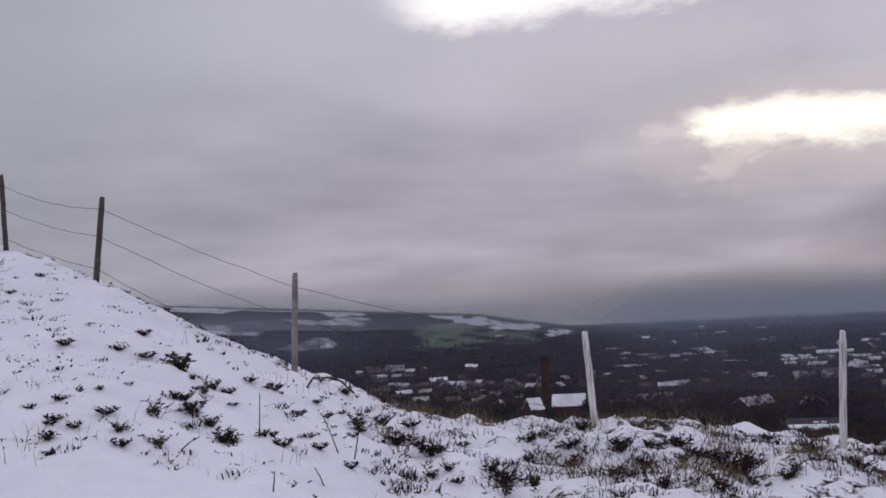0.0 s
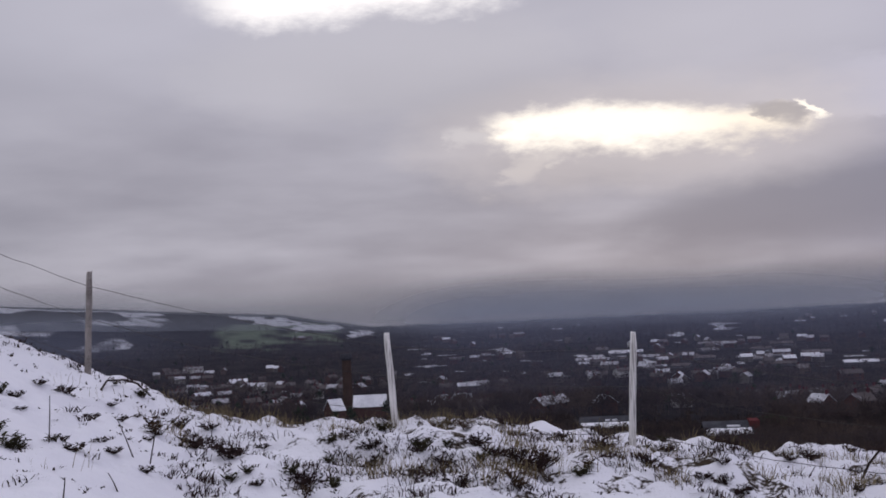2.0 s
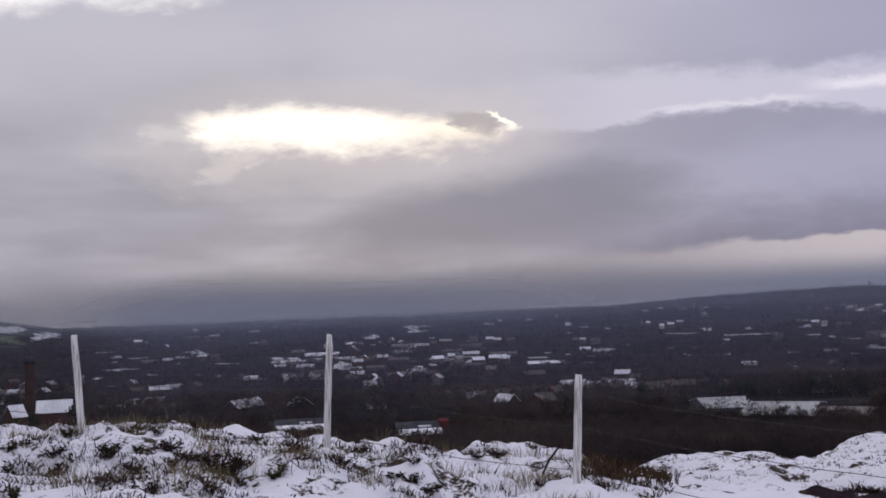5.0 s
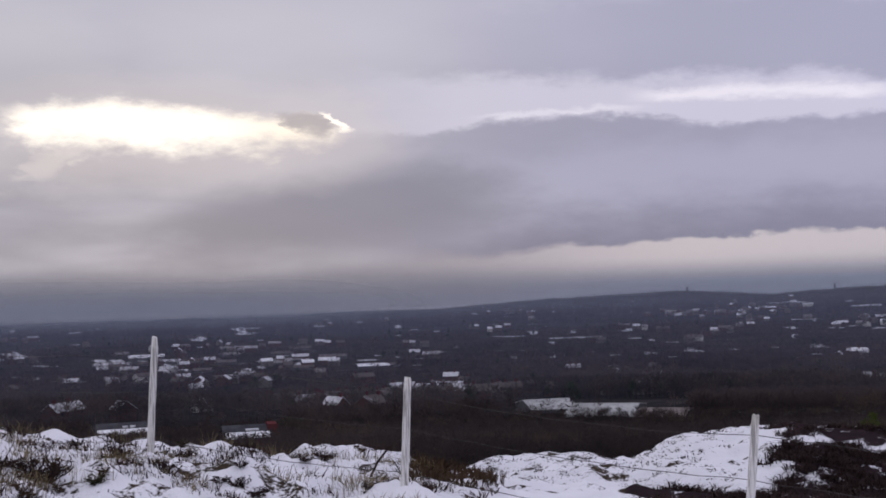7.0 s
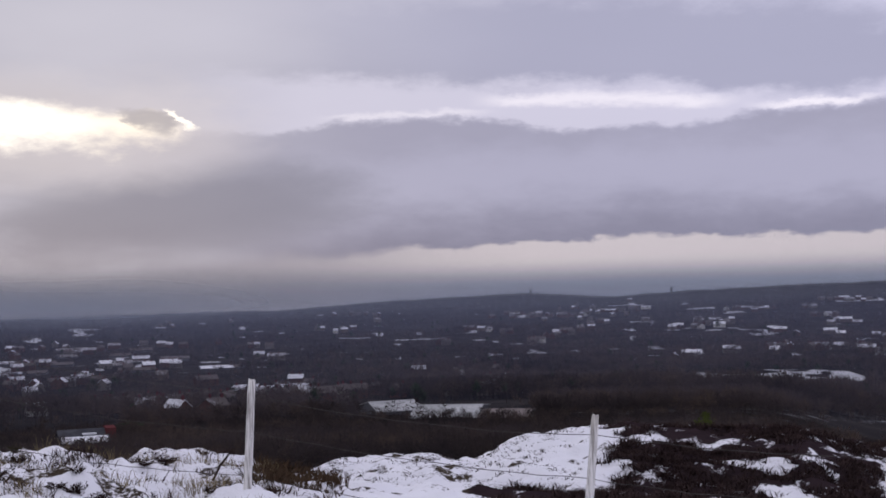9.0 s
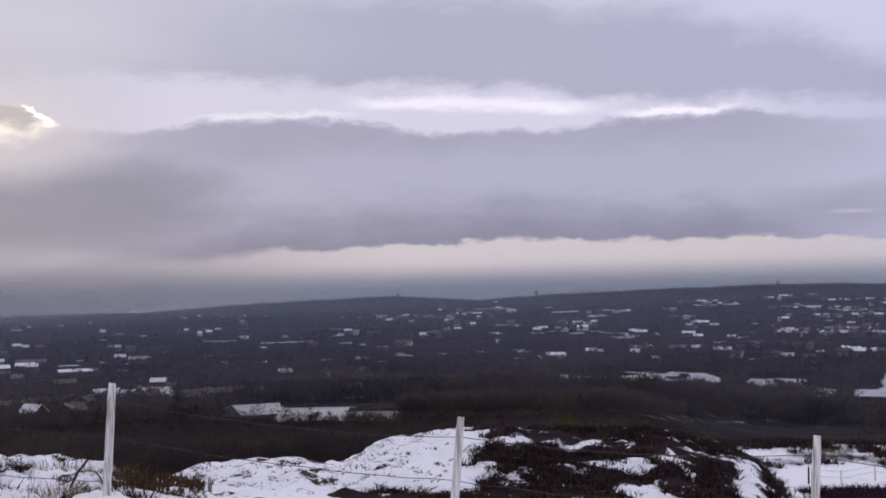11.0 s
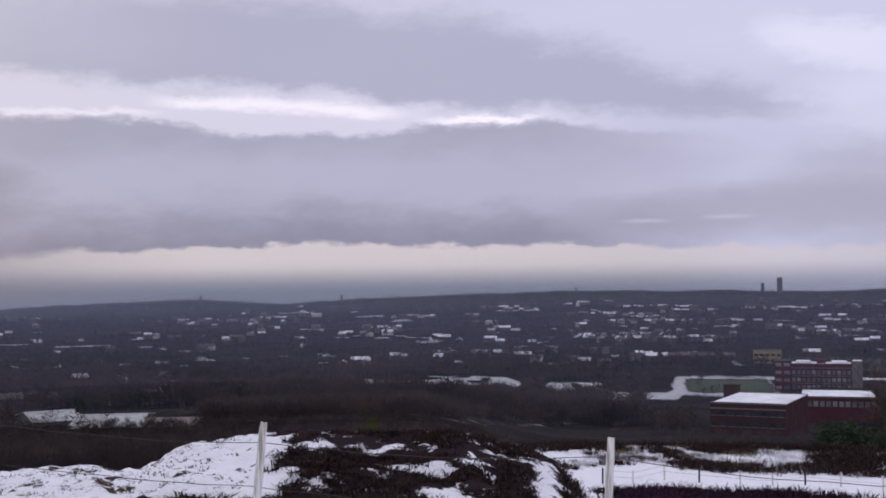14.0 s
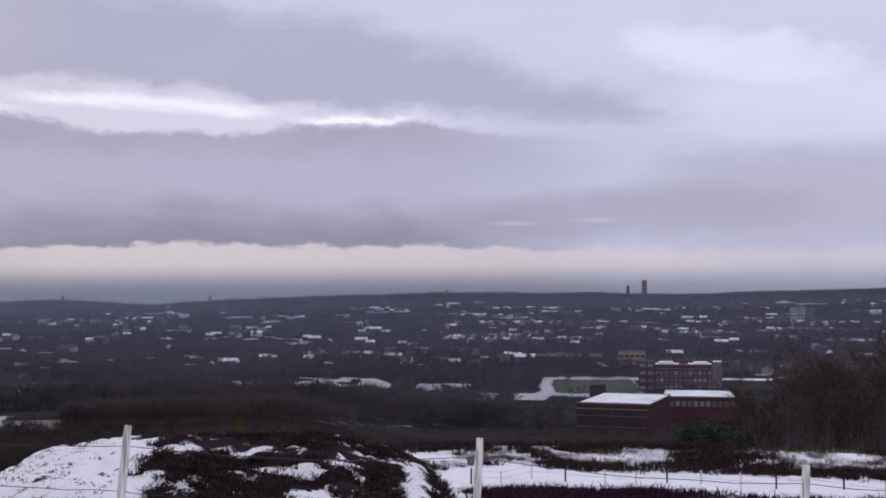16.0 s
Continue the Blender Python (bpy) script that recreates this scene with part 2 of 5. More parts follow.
def ground_material():
    mat, n = material("ground_cover")
    p = n.node("ShaderNodeNewGeometry").outputs["Position"]

    def cover(name):
        return n.node("ShaderNodeAttribute", attribute_name=name).outputs["Fac"]

    n1, n2, n3, n4 = n.noise(p, 0.9, 5, 0.6), n.noise(p, 5.0, 5, 0.65), n.noise(p, 0.012, 5, 0.6), n.noise(p, 22.0, 3, 0.6)
    snow = n.mix(n1, (0.63, 0.62, 0.675), (0.82, 0.81, 0.86))
    turf = n.mix(n2, (0.020, 0.015, 0.013), (0.075, 0.058, 0.042))
    turf = n.mix(n.ramp(n4, 0.45, 0.7), turf, (0.085, 0.066, 0.045))
    heather = n.mix(n2, (0.012, 0.009, 0.011), (0.045, 0.03, 0.034))
    # how much snow lies: cover plus ragged edges
    k = n.m("ADD", cover("snow"), n.m("ADD", n.m("MULTIPLY", n.m("SUBTRACT", n2, 0.5), 1.1), n.m("MULTIPLY", n.m("SUBTRACT", n4, 0.5), 0.7)))
    bare = n.mix(n.ramp(n.m("MULTIPLY_ADD", n.m("SUBTRACT", n1, 0.5), 0.6, cover("heather")), 0.35, 0.65), turf, heather)
    near = n.mix(n.ramp(k, 0.38, 0.55), bare, snow)
    # the valley floor: dark winter pasture, woodland litter, lying snow in the fields
    n5, n6 = n.noise(p, 0.035, 4, 0.6), n.noise(p, 0.15, 4, 0.6)
    far = n.mix(n.ramp(n3, 0.4, 0.65), (0.016, 0.014, 0.015), (0.028, 0.025, 0.025))
    far = n.mix(n.ramp(n5, 0.45, 0.75), far, (0.036, 0.032, 0.031))
    far = n.mix(cover("green"), far, n.mix(n6, (0.075, 0.10, 0.06), (0.14, 0.16, 0.12)))
    fs = n.m("ADD", cover("field"), n.m("MULTIPLY", n.m("SUBTRACT", n6, 0.5), 0.5))
    far = n.mix(n.ramp(fs, 0.4, 0.62), far, n.mix(n5, (0.24, 0.24, 0.26), (0.50, 0.50, 0.53)))
    c = n.mix(cover("valley"), near, far)
    h = n.m("MULTIPLY_ADD", n4, 0.4, n2)
    surface(n, c, 0.9, h, 0.55, 0.0, 0.0, 0.08)
    return mat


M_GROUND = ground_material()

def post_material():
    """Silvered timber with long dark splits and damp stains."""
    mat, n = material("weathered_post")
    p = n.node("ShaderNodeTexCoord").outputs["Object"]
    x, y, z = n.split(p)
    grain = n.noise(n.xyz(n.m("MULTIPLY", x, 60.0), n.m("MULTIPLY", y, 60.0), n.m("MULTIPLY", z, 2.5)), 1.0, 4, 0.6)
    stain = n.noise(p, 3.0, 3, 0.6)
    c = n.mix(n.ramp(grain, 0.36, 0.58), (0.30, 0.28, 0.26), (0.74, 0.72, 0.70))
    c = n.mix(n.ramp(stain, 0.55, 0.75, 0.0, 0.6), c, (0.30, 0.27, 0.23))
    surface(n, c, 0.9, grain, 0.6, 0.0, 0.0, 0.01)
    return mat


M_POST = post_material()
M_POSTDARK = plain("dark_post", (0.045, 0.036, 0.032), (0.13, 0.11, 0.10), 9, 0.85, 60, 0, 0.5)
M_POSTMID = plain("mid_tone_post", (0.10, 0.085, 0.078), (0.36, 0.33, 0.31), 4, 0.85, 60, 0, 0.5)
M_WIRE = plain("fence_wire", (0.035, 0.032, 0.030), (0.10, 0.09, 0.085), 30, 0.7, 90, 0.2)
M_BRICK = plain("red_brick", (0.060, 0.020, 0.024), (0.115, 0.040, 0.042), 0.15, 0.9, 2.0, 0, 0.3, 0.15)
M_SLATE = plain("dark_slate", (0.035, 0.035, 0.042), (0.08, 0.08, 0.09), 0.4, 0.7, 3.0)
M_ROOFSNOW = plain("snowy_roof", (0.50, 0.50, 0.55), (0.84, 0.84, 0.88), 0.12, 0.8, 0.9)


# ---------------------------------------------------------------- helpers for meshes
def fnoise(x, y, seed=0):
    """Smooth value noise on arrays, about -1 to 1."""
    xi, yi = np.floor(x).astype(np.int64), np.floor(y).astype(np.int64)
    u, v = x - xi, y - yi
    u, v = u * u * (3 - 2 * u), v * v * (3 - 2 * v)

    def h(i, j):
        k = (i * 374761393 + j * 668265263 + seed * 974711) & 0x7FFFFFFF
        k = ((k ^ (k >> 13)) * 1274126177) & 0x7FFFFFFF
        return ((k ^ (k >> 16)) & 0xFFFF) / 32767.5 - 1
    return (h(xi, yi) * (1 - u) + h(xi + 1, yi) * u) * (1 - v) + (h(xi, yi + 1) * (1 - u) + h(xi + 1, yi + 1) * u) * v


def mesh_of(name, verts, faces, mat, smooth=False):
    me = bpy.data.meshes.new(name)
    me.from_pydata(verts, [], faces)
    me.materials.append(mat)
    if smooth:
        me.shade_smooth()
    return me


def part(name, bm, mat, parent, label=""):
    me = bpy.data.meshes.new(name)
    bm.to_mesh(me)
    bm.free()
    me.materials.append(mat)
    ob = new(name, me)
    ob.parent = parent
    return tagged(ob, label)


def sm(a, b, x):
    t = np.clip((x - a) / (b - a), 0, 1)
    return t * t * (3 - 2 * t)


def at(az, r):
    return r * math.sin(radians(az)), r * math.cos(radians(az))


# ---------------------------------------------------------------- the lie of the land
# brow of the hill: bearing in degrees, distance, height
BROW = np.array([(-40, 22, 4.4), (-20, 18.9, 2.87), (-16, 15.9, 2.19), (-11.5, 14.9, 1.52), (-7.2, 14.7, 1.03), (-5.2, 14.6, 0.78), (-2.6, 14.3, 0.37),
                 (1.3, 14.0, 0.20), (6.5, 13.6, 0.22), (10.5, 13.4, 0.23), (14, 13.4, -0.05), (17.5, 13.2, -0.10), (21, 14.0, -0.22), (24.2, 14.8, -0.50),
                 (27, 15.5, -0.53), (29, 15.0, -0.53), (30.8, 14.0, -0.55), (36, 13, -0.70), (45, 12, -0.85), (60, 12, -1.0), (80, 12, -1.1), (110, 14, -1.2)])
# skyline of the far hills: bearing, height angle
FAR = np.array([(-60, 2.0), (-20, 1.4), (-12, 0.8), (-7, 0.4), (-3, 0.05), (1.6, -0.3), (5.7, -1.05), (9, -1.1), (30, -1.1), (33, -0.95), (36, -0.75), (40, -0.62), (42.5, -0.56),
                (46.5, -0.8), (50, -0.58), (55, -0.44), (60, -0.34), (66, -0.36), (71, -0.42), (76, -0.31), (80, -0.21), (120, 0.1)])


def land(az, r):
    """Height of the ground at a bearing (degrees) and distance."""
    x, y = r * np.sin(np.radians(az)), r * np.cos(np.radians(az))
    rb, zb = np.interp(az, BROW[:, 0], BROW[:, 1]), np.interp(az, BROW[:, 0], BROW[:, 2])
    near = zb * np.clip(r / rb, 0, 1) ** 1.5
    # beyond the brow the hillside falls to the valley floor
    prof = np.interp(r, [0, 14, 30, 60, 150, 390, 800, 1200, 6000], [0, -0.6, -4.2, -9.0, -20, -40, -71, -78, -79])
    shelf = np.interp(r, [0, 12, 20, 32, 60, 85, 104, 128, 150, 200, 390, 800, 1200, 6000], [0, -0.9, -1.6, -3.3, -9.5, -12.6, -14.0, -14.6, -19, -30, -52, -74, -78, -79])
    fall = prof + (shelf - prof) * sm(52, 60, az)
    back = np.minimum(zb + 0.0 * r, zb + (fall - np.interp(rb, [0, 14, 30], [0, -0.6, -4.2])))
    z = np.where(r < rb, near, np.where(r < 60, back, np.minimum(fall, back)))
    k = sm(rb, rb + 3.0, r)
    z = near * (1 - k) + z * k
    # the snowy bank and the heather mound beyond the fence
    bump1 = np.exp(-((az - 36) / 5.5) ** 4) * np.exp(-((r - 21) / 4.0) ** 2)
    t1 = 1.6 - 21 * math.tan(radians(8.05))
    z = z + np.maximum(t1 - z, 0) * bump1 * 0.98
    crest = 1.6 - 20 * np.tan(np.radians(np.interp(az, [39, 41, 43, 47, 51, 55, 57, 59, 60.5, 62], [8.6, 8.0, 7.6, 7.0, 7.4, 7.4, 8.2, 8.7, 9.4, 10.7])))
    bump2 = sm(38, 42, az) * (1 - sm(58, 62, az)) * sm(13.5, 20, r) * (1 - sm(20.5, 30, r))
    z = z + np.maximum(crest - z, 0) * bump2
    # far hills
    zt = 1.6 + 4300 * np.tan(np.radians(np.interp(az, FAR[:, 0], FAR[:, 1])))
    z = z + np.maximum(zt - z, 0) * sm(1500, 4300, r) ** 1.3 * (r > 1000)
    z = z - 40 * sm(4350, 4900, r) * (r > 4000)
    # roughness at all scales
    rough = 0.08 * fnoise(x * 0.9, y * 0.9, 1) + 0.075 * fnoise(x * 2.3, y * 2.3, 2) + 0.065 * fnoise(x * 4.6, y * 4.6, 3) + 0.025 * fnoise(x * 12, y * 12, 4)
    amp = np.clip((r - 5) / 5, 0, 1) * (0.75 + 0.35 * sm(-6, 4, az) * (1 - sm(29, 33, az)))
    z = z + rough * amp * (r < 300)
    z = z + (3.0 * fnoise(x / 130, y / 130, 5) + 1.2 * fnoise(x / 40, y / 40, 6)) * sm(180, 600, r)
    return z


def height(x, y):
    return float(land(np.array([math.degrees(math.atan2(x, y))]), np.array([math.hypot(x, y)]))[0])


def cover_of(Aw, Rr):
    """How much snow and heather lies at a bearing and distance, and where the valley begins."""
    X, Y = Rr * np.sin(np.radians(Aw)), Rr * np.cos(np.radians(Aw))
    big, mid = fnoise(X * 0.35, Y * 0.35, 11), fnoise(X * 1.3, Y * 1.3, 12)
    valley = np.where(Aw > 57, sm(132, 150, Rr), sm(45, 80, Rr))
    tuft = sm(0.1, 0.6, fnoise(X * 2.6, Y * 2.6, 13) + 0.5 * mid)
    snow = 0.84 + 0.10 * big - 0.26 * tuft * sm(-6, 6, Aw) * (1 - sm(31, 32, Aw)) - 0.12 * tuft
    foot = 16.3 - 1.6 * (1 - sm(41, 46, Aw)) + 0.5 * fnoise(X * 1.1, Y * 1.1, 15)
    mound = sm(45.6, 46.6, Aw + 0.8 * fnoise(X * 1.4, Y * 1.4, 16)) * sm(12, 13, Rr) * (1 - sm(22, 24, Rr))
    mound = np.maximum(mound, sm(38.5, 40.5, Aw) * sm(12, 13, Rr) * (1 - sm(foot - 0.3, foot + 0.3, Rr)))
    mound = mound * (1 - sm(59.5, 61, Aw))
    line = 0.75 * np.exp(-((Rr - 19.6) / 0.3) ** 2) * sm(45, 46, Aw) * (1 - sm(52, 55, Aw)) + np.exp(-((Aw - 58.6) / 0.7) ** 2) * (Rr > 16) * (Rr < 21)
    patches = sm(0.10, 0.26, fnoise(X * 0.75, Y * 0.75, 14) + 0.5 * fnoise(X * 2.2, Y * 2.2, 17) + 0.3 * fnoise(X * 5.5, Y * 5.5, 37)) * sm(47.5, 52, Aw) * (1 - sm(17.6, 19.2, Rr))
    low = sm(60.5, 62, Aw) * sm(18, 20, Rr) * (1 - sm(40, 60, Rr)) * (0.45 + 0.55 * sm(-0.45, 0.05, fnoise(X * 0.5, Y * 0.5, 27) + 0.4 * fnoise(X * 1.6, Y * 1.6, 28)))
    bank = sm(58, 61, Aw) * sm(106, 112, Rr)
    drift = sm(31.5, 33, Aw) * (1 - sm(44, 47, Aw)) * sm(14, 15, Rr) * (1 - sm(24, 27, Rr))
    snow = snow - drift * (0.04 + 0.20 * sm(0.15, 0.6, fnoise(X * 1.9, Y * 1.9, 38) + 0.5 * fnoise(X * 6, Y * 6, 39)))
    slot = np.exp(-((Aw - 30.7) / 0.8) ** 2) * (Rr > 12.6) * (Rr < 40)
    snow = snow - 0.64 * mound * (1 - 0.9 * np.clip(line, 0, 1)) * (1 - 0.9 * patches) - 0.62 * low - 0.36 * bank - 0.7 * slot - 0.45 * sm(25, 60, Rr) * (Aw < 58)
    ragged = 0.30 * fnoise(X * 4.3, Y * 4.3, 18) + 0.13 * fnoise(X * 9, Y * 9, 19)
    snow = snow + ragged * sm(30, 33, Aw) * (Rr < 60) + 0.2 * fnoise(X * 0.5, Y * 0.5, 20) * (Rr > 60)
    return snow, np.clip(mound + low + bank, 0, 1), valley


def build_ground():
    fine = np.arange(-26, 86.01, 0.2)
    coarse = np.arange(90, 330, 6.0)
    azs = np.concatenate([fine, coarse])
    rs = np.concatenate([[0.0], np.arange(1, 7.5, 0.8), np.arange(7.6, 27, 0.1), 27 * (4950 / 27) ** np.linspace(0, 1, 190)])
    A, Rr = np.meshgrid(azs, rs)
    Aw = np.where(A > 180, A - 360, A)
    Z = land(Aw, Rr)
    X, Y = Rr * np.sin(np.radians(A)), Rr * np.cos(np.radians(A))
    nr, na = A.shape
    idx = np.arange(nr * na).reshape(nr, na)
    a, b = idx[:-1, :], idx[1:, :]
    quads = np.stack([a, b, np.roll(b, -1, 1), np.roll(a, -1, 1)], -1).reshape(-1, 4)[:, ::-1]
    me = bpy.data.meshes.new("ground")
    me.vertices.add(nr * na)
    me.vertices.foreach_set("co", np.stack([X, Y, Z], -1).ravel())
    me.loops.add(quads.size)
    me.loops.foreach_set("vertex_index", quads.ravel())
    me.polygons.add(len(quads))
    me.polygons.foreach_set("loop_start", np.arange(0, quads.size, 4))
    me.update(calc_edges=True)
    snow, heather, valley = cover_of(Aw, Rr)
    rise = np.degrees(np.arctan2(Z - EYE, np.maximum(Rr, 1)))

    def plot(a0, a1, e0, e1, soft=0.5):
        """A field between two bearings and two height angles, with a ragged hedge line."""
        w, v = 0.35 * fnoise(X / 60, Y / 60, 31), 0.10 * fnoise(X / 70, Y / 70, 32)
        return sm(a0 - soft, a0, Aw + w) * (1 - sm(a1, a1 + soft, Aw + w)) * sm(e0 - 0.12, e0, rise + v) * (1 - sm(e1, e1 + 0.12, rise + v)) * (Rr > 300)

    patch = fnoise(X / 150, Y / 240, 21)
    strips = fnoise(Aw * 1.1, rise * 9, 22)
    hedged = sm(-0.35, 0.0, fnoise(X / 75, Y / 190, 23)) * (0.75 + 0.25 * fnoise(X / 30, Y / 90, 24))
    green = np.clip(0.8 * plot(-1.2, 3.9, -1.9, -0.75) * sm(-0.35, 0.2, patch + 0.6 * fnoise(X / 40, Y / 110, 25)) + 0.55 * plot(65.3, 68.6, -4.95, -4.5) + 0.5 * plot(70, 79, -3.9, -3.5), 0, 1)
    field = ((0.75 * plot(-11.5, -3.6, -0.75, -0.1) + 0.68 * plot(-9, -5.6, -1.5, -0.95)) * hedged + 0.7 * plot(-14, -1.5, 0.05, 0.9) * sm(0.0, 0.3, patch) + 0.85 * (plot(-0.6, 0.5, -0.36, -0.2, 0.2) + plot(0.4, 1.9, -0.62, -0.45, 0.2) + plot(2.2, 4.2, -1.05, -0.88, 0.2) + plot(4.8, 5.7, -1.42, -1.25, 0.2) + plot(1.2, 2.6, -0.8, -0.7, 0.2))
             + 0.95 * plot(49.5, 57.0, -4.75, -4.36) * sm(-0.7, -0.1, fnoise(X / 12, Y / 30, 26)) + 0.7 * plot(58.5, 62, -5.0, -4.62) * sm(-0.2, 0.2, strips) + 0.66 * plot(64.6, 68.9, -5.15, -4.3) + 0.75 * plot(61.5, 64.5, -5.4, -5.1)
             + 0.62 * sm(0.62, 0.72, strips) * sm(-4.5, -3.5, rise) * (Aw > 7) * (Rr > 300) * (Rr < 3300) + 0.7 * plot(70.5, 80, -4.4, -3.9) * sm(0.1, 0.3, strips)
             + 0.42 * plot(15, 25, -3.5, -2.7) * sm(-0.1, 0.3, strips) + 0.4 * plot(44, 60, -6.6, -6.0) + 0.36 * plot(54, 63.5, -7.05, -6.7) * sm(-0.3, 0.3, fnoise(X / 9, Y / 25, 29)))
    field = np.clip(field, 0, 1) * (1 - 0.9 * plot(65.3, 68.6, -4.95, -4.5))
    for name, v in (("snow", snow), ("heather", heather), ("valley", valley), ("field", field), ("green", green)):
        me.attributes.new(name, "FLOAT", "POINT").data.foreach_set("value", v.ravel().astype(np.float32))
    me.materials.append(M_GROUND)
    me.shade_smooth()
    return tagged(new("ground", me), "snow-dusted moorland hilltop falling to a dark wooded valley", "ground", kind="structure")


ground = build_ground()


# ---------------------------------------------------------------- the fence
def rod(bm, a, b, r0, r1, sides=6):
    """A tapered rod between two points."""
    a, b = Vector(a), Vector(b)
    d = b - a
    q = d.to_track_quat("Z", "Y").to_matrix()
    rings = []
    for p, r in ((a, r0), (b, r1)):
        rings.append([bm.verts.new(p + q @ Vector((r * math.cos(2 * math.pi * k / sides), r * math.sin(2 * math.pi * k / sides), 0))) for k in range(sides)])
    for k in range(sides):
        bm.faces.new((rings[0][k], rings[0][(k + 1) % sides], rings[1][(k + 1) % sides], rings[1][k]))
    bm.faces.new(rings[1])
    bm.faces.new(rings[0][::-1])


def tube(bm, points, r0, r1, sides=6):
    """One tapered tube along a line of places."""
    points = [Vector(p) for p in points]
    rings, n = [], len(points)
    for i, p in enumerate(points):
        d = points[min(i + 1, n - 1)] - points[max(i - 1, 0)]
        q = d.to_track_quat("Z", "Y").to_matrix()
        r = r0 + (r1 - r0) * i / (n - 1)
        rings.append([bm.verts.new(p + q @ Vector((r * math.cos(2 * math.pi * k / sides), r * math.sin(2 * math.pi * k / sides), 0))) for k in range(sides)])
    for a, b in zip(rings, rings[1:]):
        for k in range(sides):
            bm.faces.new((a[k], a[(k + 1) % sides], b[(k + 1) % sides], b[k]))
    bm.faces.new(rings[0][::-1]), bm.faces.new(rings[-1])


# bearing of the top, height angle of the top, distance, bearing of the foot
POSTS = [(-24.3, 8.0, 22.0, -24.2), (-19.86, 7.03, 18.7, -19.75), (-15.56, 5.93, 15.6, -16.03), (-6.99, 2.09, 14.4, -7.25), (6.40, -1.38, 13.2, 6.66), (17.91, -1.89, 12.9, 17.54),
         (29.49, -4.19, 11.4, 29.12), (45.45, -6.27, 10.6, 44.75), (61.63, -7.13, 10.4, 61.2), (76.44, -8.13, 10.6, 76.1), (92, -8.3, 10.8, 91.8)]


def build_fence():
    fence = tagged(new("fence"), "wire fence on weathered wooden posts along the snowy brow", "fence")
    tops, feet = [], []
    for az, el, r, az0 in POSTS:
        top = Vector((*at(az, r), EYE + r * math.tan(radians(el))))
        x, y = at(az0, r)
        foot = Vector((x, y, min(height(x, y), top.z - 1.0) - 0.15))
        if az > 40:
            foot.z = min(foot.z, top.z - 1.15)
        bm = bmesh.new()
        rings = []
        rnd = random.Random(int(az * 10))
        q = (top - foot).to_track_quat("Z", "Y").to_matrix()
        n = 9
        for i in range(n + 1):
            f = i / n
            c = foot.lerp(top, f) + Vector((rnd.uniform(-1, 1), rnd.uniform(-1, 1), 0)) * 0.002
            rad = 0.040 - 0.004 * f
            if i == n:
                rad *= 0.86
            rings.append([bm.verts.new(c + q @ Vector((rad * math.cos(2 * math.pi * k / 10) * rnd.uniform(0.94, 1.06), rad * math.sin(2 * math.pi * k / 10) * rnd.uniform(0.94, 1.06),
                                                      rnd.uniform(-0.012, 0.012) if i == n else 0))) for k in range(10)])
        for i in range(n):
            for k in range(10):
                bm.faces.new((rings[i][k], rings[i][(k + 1) % 10], rings[i + 1][(k + 1) % 10], rings[i + 1][k]))
        bm.faces.new(rings[n])
        for fc in bm.faces:
            fc.smooth = True
        # dark posts left of bearing -10, mid-toned up to 0, pale beyond
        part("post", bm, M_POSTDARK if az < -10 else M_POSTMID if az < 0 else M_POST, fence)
        tops.append(top), feet.append(foot)
    for level, sag in ((0.86, 0.05), (0.58, 0.06), (0.24, 0.07)):
        for i in range(len(POSTS) - 1):
            bm = bmesh.new()
            a, b = feet[i].lerp(tops[i], level), feet[i + 1].lerp(tops[i + 1], level)
            a.z, b.z = a.z + 0.02, b.z + 0.02
            rnd = random.Random(i * 7 + int(level * 100))
            s = sag * rnd.uniform(0.5, 1.6)
            tube(bm, [a.lerp(b, j / 14) - Vector((0, 0, 4 * s * (j / 14) * (1 - j / 14))) + Vector((0, 0, rnd.uniform(-1, 1) * 0.008 * (0 < j < 14))) for j in range(15)], 0.0032, 0.0032, 5)
            part("wire", bm, M_WIRE, fence, "thin galvanised strand wire")
    return fence


build_fence()


